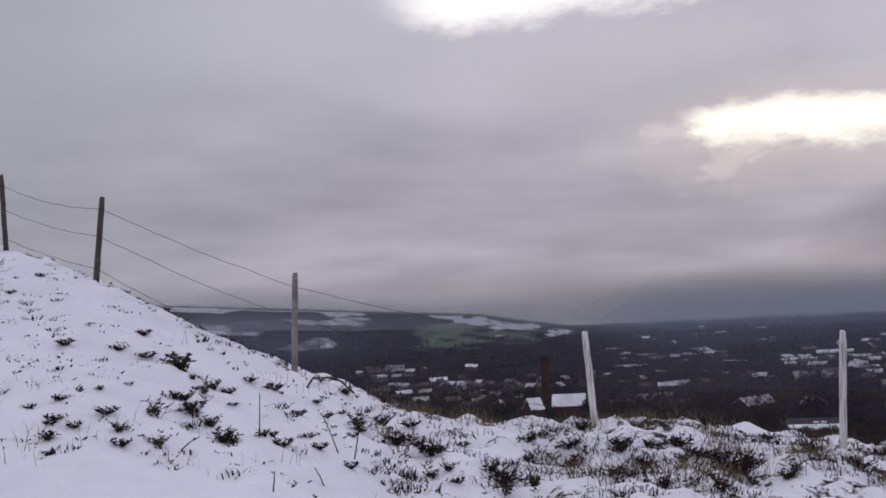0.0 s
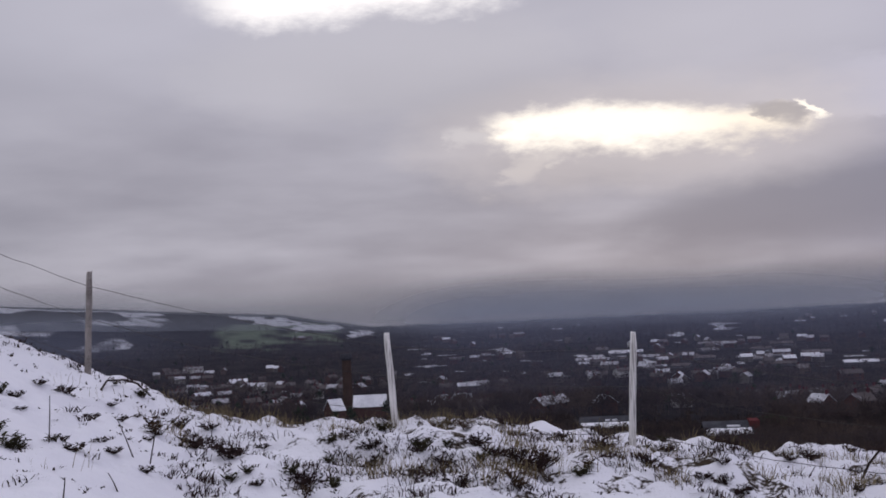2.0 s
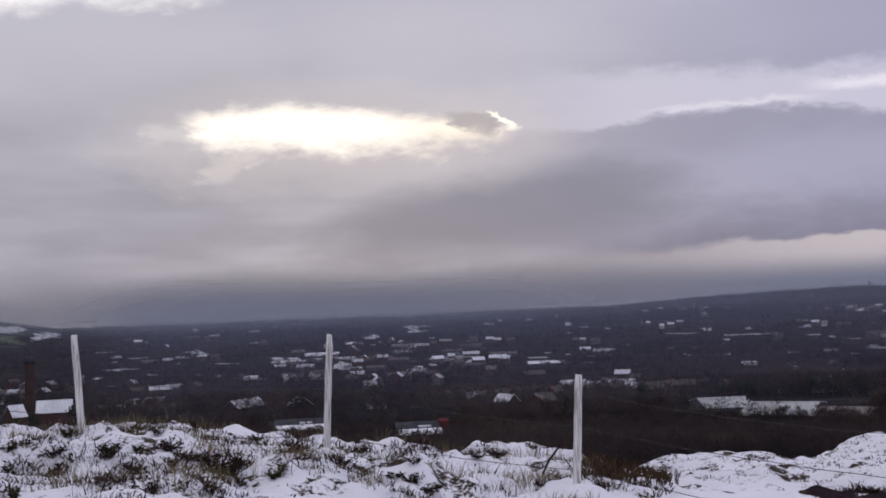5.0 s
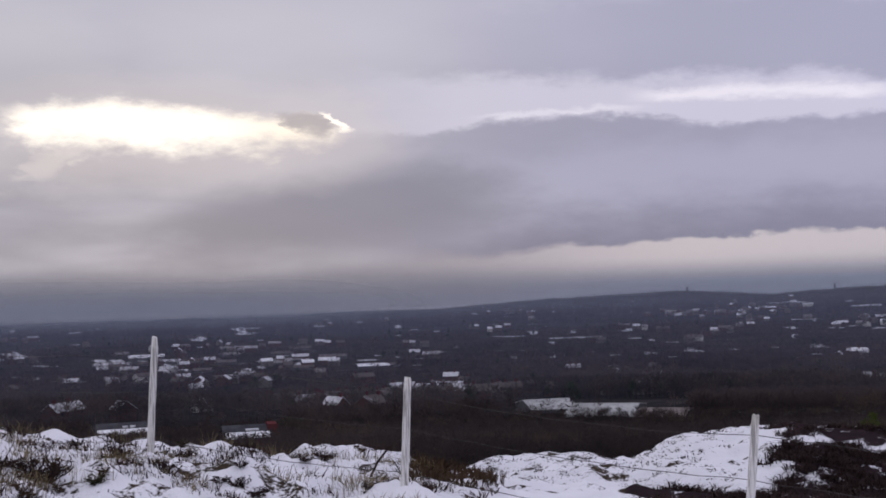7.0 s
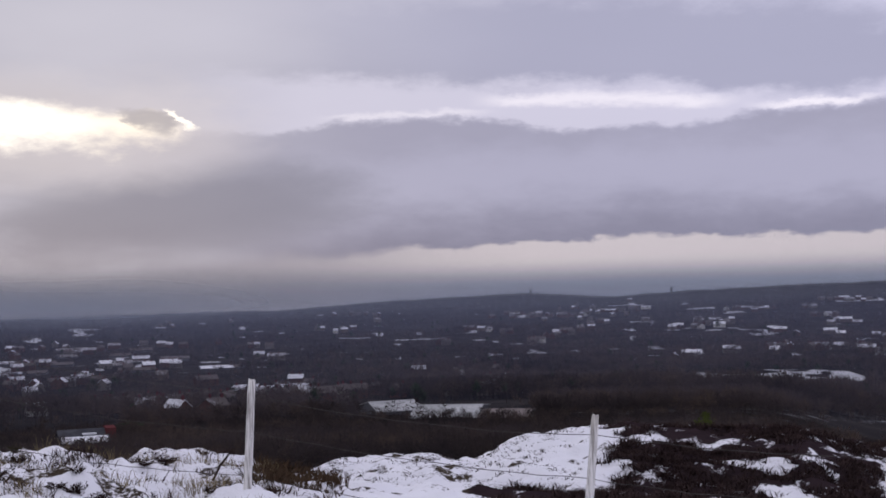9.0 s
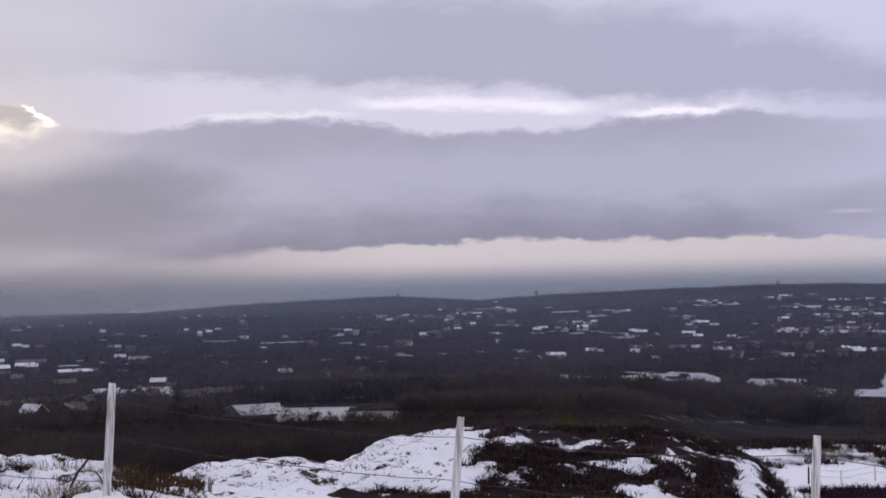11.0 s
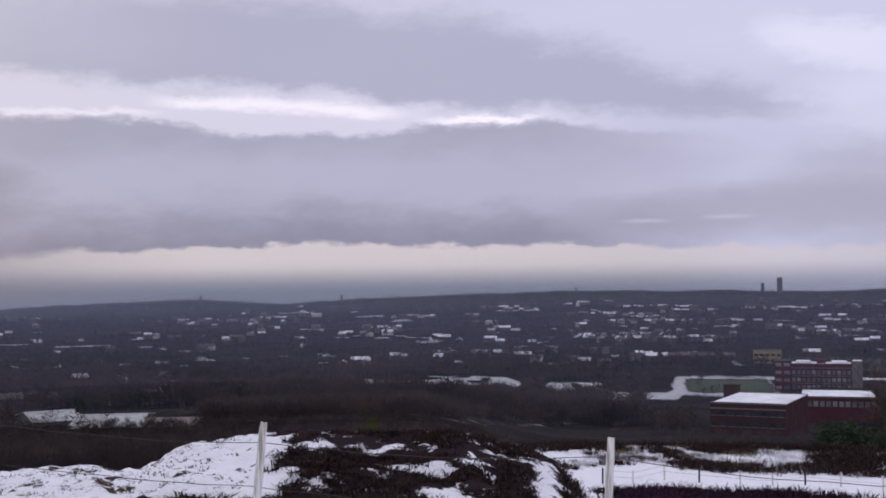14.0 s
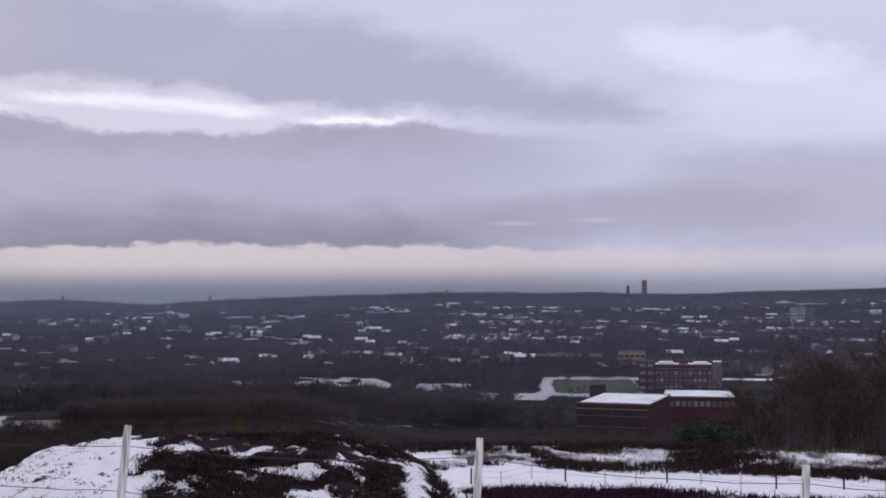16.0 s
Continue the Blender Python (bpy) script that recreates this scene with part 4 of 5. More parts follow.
mill, r_, w_, h_ = block("mill", "red brick four-storey mill with long window rows and snowy roof", "mill", 69.75, 72.35, -3.72, -5.0, 22, M_BRICK, M_ROOFSNOW,
                         ((0.14, 2.6, 12), (0.40, 2.6, 12), (0.66, 2.6, 12)), M_PALEWIN, r=rm, bands=(0.32, 0.58, 0.86))
bm = bmesh.new()
box(bm, -3.0, 3.2, 6, 16, h_, h_ + 3.0)
part("lift_house", bm, M_BRICK, mill)
for k in (-1, 1):
    bm = bmesh.new()
    box(bm, k * w_ * 0.30 - 5, k * w_ * 0.30 + 5, 3, 18, h_ + 0.4, h_ + 1.8)
    part("skylight", bm, M_ROOFSNOW, mill, "snow-covered skylight")
stair, *_ = block("stair_tower", "red brick stair tower of the mill with a tall attic window", "tower", 69.02, 69.74, -3.58, -5.0, 14, M_BRICK, M_SLATE, ((0.12, 2.0, 2), (0.36, 2.0, 2), (0.60, 2.0, 2), (0.84, 2.2, 2)), M_PALEWIN, r=rm - 2)
endb, *_ = block("end_tower", "grey rendered end tower of the brick mill", "tower", 72.36, 72.8, -3.6, -5.0, 18, M_BAND, M_ROOFSNOW, r=rm - 1)
block("brick_works", "low red brick works with a snow-covered flat roof", "factory", 70.1, 73.4, -5.2, -6.3, 36, M_BRICK, M_ROOFSNOW, ((0.66, 2.2, 12),), M_PALEWIN)
block("brick_works", "long brick works wing with broad snowy roof", "factory", 66.1, 69.5, -5.55, -6.9, 44, M_BRICKDULL, M_ROOFSNOW, ((0.25, 1.5, 9), (0.62, 1.5, 9)), M_WIN, turn=-13, bands=(0.82,))
block("brick_tower", "small square brick water tower behind the works", "tower", 66.75, 67.5, -4.66, -5.4, 9, M_SOOT, M_SLATE, r=rm - 110)
block("low_shed", "low snow-roofed shed beside the mill", "shed", 72.9, 75.1, -4.42, -4.75, 22, M_GREYSTEEL, M_ROOFSNOW, r=rm + 10)
block("stone_house", "buff stone villa with rows of dark windows", "house", 68.1, 69.35, -3.12, -3.73, 14, M_STONE, M_TROOF, ((0.2, 2.0, 5), (0.6, 2.0, 5)), M_WIN)
block("tower_block", "pale concrete tower block above the town", "tower block", 75.82, 76.18, -1.08, -1.85, 18, M_PALE, M_SLATE, tuple((f, 2.0, 3) for f in (0.1, 0.3, 0.5, 0.7, 0.87)), M_PALEWIN, r=2300)
block("tower_block", "pale concrete tower block above the town", "tower block", 76.2, 76.5, -1.04, -1.85, 18, M_PALE, M_SLATE, tuple((f, 2.0, 3) for f in (0.1, 0.3, 0.5, 0.7, 0.87)), M_PALEWIN, r=2320)
block("tower_block", "grey concrete tower block above the town", "tower block", 76.55, 76.9, -1.1, -1.85, 18, M_BAND, M_SLATE, tuple((f, 2.0, 3) for f in (0.1, 0.3, 0.5, 0.7, 0.87)), M_PALEWIN, r=2340)
block("tall_tower", "tall grey office tower on the far skyline", "tower block", 69.2, 69.44, 0.18, -0.5, 20, M_BAND, M_SLATE, tuple((f, 2.6, 2) for f in (0.2, 0.4, 0.6, 0.8)), M_PALEWIN, r=3800)
block("church_tower", "dark church tower on the far skyline", "tower", 68.5, 68.64, -0.05, -0.5, 10, M_GREYSTEEL, M_SLATE, r=3850)
for a, t_ in ((60.1, -0.18), (49.1, -0.42), (42.6, -0.38)):
    block("church_tower", "dark slim tower on the far hill crest", "tower", a - 0.045, a + 0.045, t_, -0.85, 6, M_GREYSTEEL, M_SLATE, r=4150)


def shed(label, az0, az1, el_ridge, el_foot, depth, roof_mat, wall_mat=None, r=None, turn=0.0, chimney=False, eave_snow=False):
    """A long pitched-roof building seen along its side."""
    am = (az0 + az1) / 2
    if r is None:
        r = spot(am, el_foot)[0]
    w = 2 * r * math.tan(radians((az1 - az0) / 2))
    zf, zt = EYE + r * math.tan(radians(el_foot)), EYE + r * math.tan(radians(el_ridge))
    h = zt - zf
    s = tagged(new("shed"), label, "shed")
    bm = bmesh.new()
    gable(bm, w, depth, h * 0.5, h * 0.5)
    part("wall", bm, wall_mat or M_GREYSTEEL, s)
    bm = bmesh.new()
    pitched(bm, w, depth, h * 0.5, h * 0.5, 0.4, 0.3)
    part("roof", bm, roof_mat, s, "snow-covered roof")
    if chimney:
        bm = bmesh.new()
        box(bm, w / 2 - 0.2, w / 2 + 1.6, -3.2, 1.6, -3, h + 0.5)
        part("chimney", bm, M_BRICK, s, "broad red brick chimney breast")
    if eave_snow:
        # snow slid down to the eaves, and two roof windows above it
        k, e = h / depth, depth / 2 + 0.4
        lo = h * 0.5 - 0.4 * k + 0.3
        bm = bmesh.new()
        v = [bm.verts.new(q) for q in ((-w / 2, -e, lo + 0.3), (w / 2, -e, lo + 0.3), (w / 2, -e + 2.6, lo + 2.6 * k + 0.16), (-w / 2, -e + 2.6, lo + 2.6 * k + 0.16), (-w / 2, -e, lo), (w / 2, -e, lo))]
        bm.faces.new(v[:4]), bm.faces.new((v[4], v[5], v[1], v[0]))
        part("snow_strip", bm, M_ROOFSNOW, s, "snow lying along the eaves")
        for x in (0.05, 0.2):
            bm = bmesh.new()
            box(bm, w * x - 0.6, w * x + 0.6, -depth * 0.24, -depth * 0.12, h * 0.72, h * 0.92)
            part("roof_window", bm, M_ROOFSNOW, s)
    s.matrix_basis = facing(am, r, zf, turn)
    return s


shed("long industrial shed with a pale snow-covered pitched roof", 34.85, 37.0, -5.42, -6.0, 30, M_PALEROOF, turn=14)
shed("long industrial shed with a pale snow-covered pitched roof", 37.2, 40.2, -5.68, -6.25, 34, M_PALEROOF, turn=-8)
shed("low pale industrial unit beside the snowy sheds", 40.3, 42.5, -5.95, -6.3, 22, M_BAND, turn=-8)
shed("white-roofed warehouse among dark trees", 31.3, 32.6, -4.62, -4.92, 24, M_ROOFSNOW, turn=-10)
shed("stone farmhouse with a bright snowed roof below the brow", 3.5, 4.15, -4.33, -5.3, 12, M_ROOFSNOW, M_TWALL, turn=25)
shed("stone farmhouse with a bright snowed roof below the brow", 4.75, 6.25, -4.22, -5.2, 12, M_ROOFSNOW, M_TWALL, turn=-6)
shed("long low terrace with a snow line along its roof", 15.3, 17.5, -5.75, -6.5, 12, M_SLATE, M_BRICKDULL, eave_snow=True)
shed("brick terrace end with a broad red chimney breast", 20.9, 22.9, -6.15, -7.0, 12, M_SLATE, M_BRICK, turn=4, chimney=True, eave_snow=True)
for i in range(26):
    a, e = rnd.uniform(15, 28), rnd.uniform(-3.7, -2.4)
    r, z = spot(a, e)
    ww = rnd.uniform(0.5, 1.6)
    shed("flat industrial unit with a snow-dusted roof in the valley", a, a + ww, e + 0.16, e, 30, M_TROOF, r=r, turn=rnd.uniform(-20, 20))


# ---------------------------------------------------------------- woods and trees
def woods(name, label, points, twigs, mat, seed, thick=0.026):
    """Bare trees far off, in one mesh: every tree a forked stem and a crown of fine twigs."""
    g = np.random.default_rng(seed)
    P = np.array(points)                      # x, y, z, height, width
    n = len(P)
    H, Wd = P[:, 3][:, None], P[:, 4][:, None]
    th = g.random((n, twigs)) * 2 * np.pi
    el = np.arcsin(g.uniform(-0.75, 1.0, (n, twigs)))
    rad = g.uniform(0.45, 1.0, (n, twigs)) ** 0.7 * (0.8 + 0.35 * g.random((n, 1)))
    tip = np.stack([Wd * np.cos(el) * np.cos(th) * rad, Wd * np.cos(el) * np.sin(th) * rad, H * (0.62 + 0.38 * np.sin(el) * rad)], -1)
    axis = np.stack([0 * th, 0 * th, 0.3 * H + 0.45 * (tip[..., 2] - 0.3 * H)], -1)
    base = axis + (tip - axis) * g.uniform(0.25, 0.65, (n, twigs))[..., None]
    side = np.stack([-np.sin(th), np.cos(th), 0.4 * g.standard_normal((n, twigs))], -1) * (thick * H[..., None] * (0.4 + g.random((n, twigs))[..., None]))
    stem = np.stack([np.array([(-0.02, 0, -0.1), (0.02, 0, -0.1), (0, 0, 0.6)]), np.array([(0, -0.02, -0.1), (0, 0.02, -0.1), (0, 0, 0.6)])])
    tri = np.stack([base - side, tip + side * 0.6, tip - side * 0.6], 2)
    flip = g.random((n, twigs)) < 0.5
    tri[flip] = np.stack([base + side, base - side, tip], 2)[flip]
    tri = np.concatenate([tri, np.repeat(stem[None], n, 0) * H[:, :, None, None]], 1) + P[:, None, None, :3]
    v = tri.reshape(-1, 3)
    me = bpy.data.meshes.new(name)
    me.vertices.add(len(v))
    me.vertices.foreach_set("co", v.ravel())
    me.loops.add(len(v))
    me.loops.foreach_set("vertex_index", np.arange(len(v)))
    me.polygons.add(len(v) // 3)
    me.polygons.foreach_set("loop_start", np.arange(0, len(v), 3))
    me.update(calc_edges=True)
    me.materials.append(mat)
    return tagged(new(name, me), label, "trees", kind="stuff")


g = np.random.default_rng(9)
N = 95000
ta, tr = g.uniform(-12, 82, N), 110 * (4000 / 110) ** (g.random(N) ** 0.8)
tz = land(ta, tr)
tx, ty = tr * np.sin(np.radians(ta)), tr * np.cos(np.radians(ta))
te = np.degrees(np.arctan2(tz - EYE, tr))
dens = 0.16 + 0.45 * sm(-0.1, 0.5, fnoise(tx / 120, ty / 120, 41)) + 0.5 * sm(0.1, 0.3, fnoise(tx / 45, ty / 300, 42)) * 0.5
forest = sm(33, 38, ta) * (1 - sm(60, 64, ta)) * sm(-6.6, -6.2, te) * (1 - sm(-3.3, -2.7, te - 0.02 * (ta - 45)))
dens = np.maximum(dens, forest)
dens = np.where((ta < 5) & (te > -1.6), 0.06 + 0.35 * (fnoise(tx / 40, ty / 200, 43) > 0.35), dens)
for a0, a1, e0, e1 in ((49.5, 57.5, -5.4, -4.42), (58.5, 62, -5.2, -4.62), (63.5, 75.5, -6.35, -4.2), (65.5, 74, -7.0, -4.2), (34.4, 42.6, -6.6, -5.5), (3, 6.6, -5.6, -4.6), (61.5, 64.5, -5.6, -5.1), (14.8, 23.6, -7.5, -5.9), (53.5, 63.5, -7.8, -6.65)):
    dens = np.where((ta > a0) & (ta < a1) & (te > e0) & (te < e1), 0.02, dens)
dens = np.where((ta > 14) & (ta < 28) & (te > -3.9) & (te < -2.4), dens * 0.6, dens)
dens = np.where((ta > 48) & (te > -4) & (te < -1), np.maximum(dens, 0.22 + 0.7 * sm(0.0, 0.35, fnoise(tx / 150, ty / 260, 44))), dens)
dens = np.where(tr < 330, 0.55 * (ta < 57), dens)
keep = (g.random(N) < dens) & (te > -9.5) & ~((ta > 57) & (tr < 250)) & ~((ta > 2) & (ta < 7) & (tr < 650))
hh = g.uniform(6, 14, N) * np.where(tr > 1800, 1.1, 1.0) * np.where(tr < 330, 0.30, np.where(tr < 480, 0.6, 1.0)) * np.where((ta > 57) & (tr < 560), 0.7, 1.0)
pts = np.stack([tx, ty, tz - 0.3, hh, hh * g.uniform(0.36, 0.55, N)], -1)[keep]
dist = tr[keep]
woods("woodland", "dark leafless winter woodland filling the valley", pts[dist < 1300], 54, M_TWIG, 1, 0.022)
woods("far_woodland", "distant leafless hedgerow and copse trees", pts[dist >= 1300], 30, M_TWIG, 2, 0.03)
ever = (g.random(N) < 0.010) & (te > -6.5) & (tr > 500) & (tr < 2500) & ~((ta > 64) & (ta < 75.5) & (tr < 1050))
woods("evergreens", "scattered dark evergreen trees among bare woods", np.stack([tx, ty, tz - 0.3, hh * 0.9, hh * 0.3], -1)[ever], 150, M_EVERGREEN, 3, 0.03)


def limb_tree(label, category, az, r, h, seed, levels=4, spread=0.55, fork=5, name="tree"):
    """A bare tree: a tapered trunk and limbs that fork into twigs."""
    rn = random.Random(seed)
    x, y = at(az, r)
    z = height(x, y)
    tree = tagged(new(name), label, category, "bare trees below the brow")
    tree.location = (x, y, z)
    bt, bc = bmesh.new(), bmesh.new()

    def grow(p, d, length, rad, level):
        q = p + d * length
        rad = max(rad, 0.022)
        rod(bt if level == 0 else bc, p, q, rad, max(rad * 0.62, 0.016), 7 if level == 0 else (5 if level < 3 else 3))
        if level >= levels:
            return
        for i in range(fork if level else fork + 4):
            f = rn.uniform(0.35, 1.0) if level else rn.uniform(0.3, 1.0)
            nd = (d + Vector((rn.gauss(0, 1), rn.gauss(0, 1), rn.gauss(0.25, 0.5))) * spread).normalized()
            grow(p.lerp(q, f), nd, length * rn.uniform(0.42, 0.66), rad * (1 - 0.4 * f) * 0.5, level + 1)

    grow(Vector((0, 0, -0.4)), Vector((rn.uniform(-0.05, 0.05), rn.uniform(-0.05, 0.05), 1)).normalized(), h * 0.62, h * 0.014, 0)
    part("trunk", bt, M_BARK, tree)
    part("crown", bc, M_TWIGBROWN, tree, "fine leafless twigs")


for i, (a, r, top) in enumerate(((74.2, 185, -4.4), (75.6, 170, -3.7), (76.4, 180, -3.3), (77.4, 175, -3.4), (78.6, 190, -2.8), (79.6, 200, -2.3), (81, 190, -2.2), (73.7, 210, -5.0), (75.0, 205, -4.2), (77.9, 215, -3.0), (76.9, 195, -3.6), (79.1, 180, -3.2), (80.3, 210, -2.4), (78.1, 200, -3.1))):
    x, y = at(a, r)
    limb_tree("tall leafless birch with brown twigs below the brow", "tree", a, r, (EYE + r * math.tan(radians(top)) - height(x, y)) * 1.0, 30 + i)


def factory_chimney(az, r, el_top, wide):
    x, y = at(az, r)
    z = height(x, y)
    h = EYE + r * math.tan(radians(el_top)) - z
    c = tagged(new("factory_chimney"), "tall brown brick factory chimney behind the farmhouse", "chimney")
    c.location = (x, y, z)
    bm = bmesh.new()
    rod(bm, (0, 0, -2), (0, 0, h * 0.9), wide * 0.55, wide * 0.46, 14)
    part("shaft", bm, M_SOOT, c)
    bm = bmesh.new()
    rod(bm, (0, 0, h * 0.9), (0, 0, h * 0.93), wide * 0.46, wide * 0.6, 14)
    rod(bm, (0, 0, h * 0.93), (0, 0, h), wide * 0.6, wide * 0.56, 14)
    part("cap", bm, M_SLATE, c, "dark sooty cap")


factory_chimney(4.47, 760, -2.25, 6.0)


def leafy(name, label, category, az, r, el_top, half_w, count, leaf, mat, z=None):
    """An uneven evergreen bush: stems and many small leaves in clumps."""
    rn = np.random.default_rng(int(az * 10))
    x, y = at(az, r)
    zf = height(x, y) if z is None else z
    h = EYE + r * math.tan(radians(el_top)) - zf
    bush = tagged(new(name), label, category)
    bush.location = (x, y, zf)
    clumps = rn.normal(0, 1, (24, 3))
    clumps /= np.linalg.norm(clumps, axis=1)[:, None]
    clumps = clumps * rn.uniform(0.45, 0.85, (24, 1)) * (half_w, half_w * 0.8, h * 0.5) + (0, 0, h * 0.5)
    c = clumps[rn.integers(0, 24, count)] + rn.normal(0, 1, (count, 3)) * (half_w * 0.16, half_w * 0.16, h * 0.11)
    c[:, 2] = np.clip(c[:, 2], 0.02 * h, h)
    d1, d2 = rn.normal(0, 1, (count, 3)), rn.normal(0, 1, (count, 3))
    v = np.stack([c - d1 * leaf, c + d2 * leaf * 0.6, c + d1 * leaf], 1).reshape(-1, 3)
    ob = new("leaves", mesh_of("leaves", v.tolist(), [(3 * i, 3 * i + 1, 3 * i + 2) for i in range(count)], mat))
    ob.parent = bush
    bm = bmesh.new()
    for q in clumps[:12]:
        rod(bm, (0, 0, -0.1), q, h * 0.012 + 0.004, h * 0.004 + 0.002, 4)
    part("stem", bm, M_BARK, bush)


leafy("rhododendron", "dark glossy evergreen shrub below the snowy track", "shrub", 71.7, 165, -6.25, 4.6, 5000, 0.22, M_EVERGREEN)
leafy("rhododendron", "dark glossy evergreen shrub below the snowy track", "shrub", 73.0, 172, -6.4, 3.6, 3500, 0.22, M_EVERGREEN)
leafy("conifer", "dark conifer beside the brick works", "tree", 73.9, 240, -4.8, 3.0, 4000, 0.3, M_EVERGREEN)
leafy("gorse_bush", "round green gorse bush behind the heather mound", "shrub", 50.45, 40, -6.2, 0.36, 1500, 0.035, M_GORSE, z=EYE - 40 * math.tan(radians(7.6)))
leafy("conifer", "dark evergreen tree beside the brick terrace", "tree", 23.9, 330, -5.9, 3.4, 3000, 0.3, M_EVERGREEN)
leafy("gorse_bush", "green bush below the brick terrace", "shrub", 25.3, 300, -6.5, 2.6, 2500, 0.2, M_GORSE)


# ---------------------------------------------------------------- plants on the hilltop
def tufts(name, label, category, az, r, blades, tall, spread, width, mat, seed, bend=0.5, kind="stuff", bare=9.0):
    """Many tufts in one mesh. Each blade is a bent sliver of two triangles."""
    g = np.random.default_rng(seed)
    az, r = np.asarray(az, float), np.asarray(r, float)
    # heather keeps to the ground that the snow leaves bare
    open_ground = cover_of(az, r)[0] < bare
    az, r = az[open_ground], r[open_ground]
    n = len(az)
    X, Y = r * np.sin(np.radians(az)), r * np.cos(np.radians(az))
    Z = land(az, r) - 0.02
    size = g.uniform(0.5, 1.3, n)[:, None]
    th = g.random((n, blades)) * 2 * np.pi
    rad = spread * size * np.sqrt(g.random((n, blades)))
    base = np.stack([X[:, None] + rad * np.cos(th), Y[:, None] + rad * np.sin(th), np.repeat(Z[:, None], blades, 1)], -1)
    lean = g.normal(0, bend, (n, blades, 2)) + 0.6 * np.stack([np.cos(th), np.sin(th)], -1) * bend
    h = tall * size * g.uniform(0.45, 1.1, (n, blades))
    mid = base + np.stack([lean[..., 0] * h * 0.35, lean[..., 1] * h * 0.35, h * 0.6], -1)
    tip = base + np.stack([lean[..., 0] * h, lean[..., 1] * h, h * (1.0 - 0.25 * np.clip(np.hypot(lean[..., 0], lean[..., 1]), 0, 2))], -1)
    ph = g.random((n, blades)) * np.pi
    s = np.stack([np.cos(ph), np.sin(ph), 0 * ph], -1) * width * g.uniform(0.6, 1.4, (n, blades))[..., None]
    v = np.stack([base - s, base + s, mid + s * 0.7, mid - s * 0.7, tip], 2).reshape(-1, 3)
    k = np.arange(n * blades)[:, None] * 5
    me = bpy.data.meshes.new(name)
    me.vertices.add(len(v))
    me.vertices.foreach_set("co", v.ravel())
    tri = np.concatenate([k + (0, 1, 2), k + (0, 2, 3), k + (3, 2, 4)], 1).reshape(-1, 3)
    me.loops.add(tri.size)
    me.loops.foreach_set("vertex_index", tri.ravel())
    me.polygons.add(len(tri))
    me.polygons.foreach_set("loop_start", np.arange(0, tri.size, 3))
    me.update(calc_edges=True)
    me.materials.append(mat)
    return tagged(new(name, me), label, category, kind=kind)


def scatter(n, a0, a1, r0, r1, seed, scale=0.8, cut=-2.0, area=True):
    """Random bearings and distances, gathered into patches."""
    g = np.random.default_rng(seed)
    az = g.uniform(a0, a1, n)
    r = np.sqrt(g.uniform(r0 * r0, r1 * r1, n)) if area else g.uniform(r0, r1, n)
    x, y = r * np.sin(np.radians(az)), r * np.cos(np.radians(az))
    keep = fnoise(x * scale, y * scale, seed) + 0.5 * fnoise(x * scale * 2.7, y * scale * 2.7, seed + 1) > cut
    return az[keep], r[keep]


M_OLIVE = plain("olive_heather", (0.026, 0.024, 0.014), (0.075, 0.068, 0.042), 3.0, 0.95, 20.0)
M_PURPLE = plain("purple_heather", (0.012, 0.007, 0.013), (0.045, 0.024, 0.040), 2.0, 0.95, 15.0)
M_BRACKEN = plain("brown_bracken", (0.030, 0.019, 0.013), (0.085, 0.056, 0.036), 1.5, 0.95, 12.0)
# the open snow before the fence
tufts("heather_sprigs", "dark dead heather sprigs poking through the snow", "heather", *scatter(4300, -4, 30.5, 8.2, 15.2, 101, 2.2, 0.40), 11, 0.10, 0.12, 0.005, M_HEATHER, 1, 0.8)
tufts("heather_sprigs", "sparse dark heather sprigs on the snowy slope", "heather", *scatter(380, -24, -3, 8.2, 18.5, 102, 1.4, 0.45), 20, 0.09, 0.10, 0.006, M_HEATHER, 2, 0.8)
tufts("heather_sprigs", "tiny dark sprigs scattered on the snow", "heather", *scatter(5200, -24, 30, 8.2, 18, 103, 2.4, 0.15), 7, 0.04, 0.06, 0.009, M_STALK, 3, 0.8)
tufts("grass_tufts", "straw-coloured winter grass standing out of the snow", "grass", *scatter(1900, -4, 30.5, 8.2, 15.2, 104, 1.0, 0.15), 9, 0.19, 0.10, 0.003, M_GRASS, 4, 0.45)
tufts("grass_tufts", "thin dry grass stems on the snowy slope", "grass", *scatter(150, -23, -4, 8.2, 14, 105, 0.7, 0.3), 4, 0.18, 0.12, 0.0022, M_GRASS, 5, 0.3)
tufts("brow_growth", "dark heather fringe along the brow", "heather", *(lambda a, g: (a, np.interp(a, BROW[:, 0], BROW[:, 1]) + g.uniform(-0.3, 0.7, len(a))))(np.random.default_rng(6).uniform(-21, 30, 300), np.random.default_rng(7)),
      14, 0.10, 0.13, 0.006, M_HEATHER, 6, 0.8)
# the slot, the bank and the mound beyond the fence
tufts("bracken", "brown dead bracken in the hollow beside the fence", "bracken", *scatter(420, 29.4, 33.2, 11.9, 19, 107, 0.6), 16, 0.16, 0.16, 0.007, M_BRACKEN, 7, 0.7)
tufts("grass_tufts", "dry grass and heather poking through the snowy bank", "grass", *scatter(1500, 31, 45, 15, 23, 108, 0.9, 0.15), 12, 0.05, 0.12, 0.006, M_HEATHER, 8, 0.7)
tufts("heather_bank", "dense dark heather covering the mound", "heather", *scatter(3600, 43.5, 60.2, 12.5, 21.8, 109, 0.9, -0.35), 20, 0.13, 0.15, 0.008, M_HEATHER, 9, 0.8, bare=0.42)
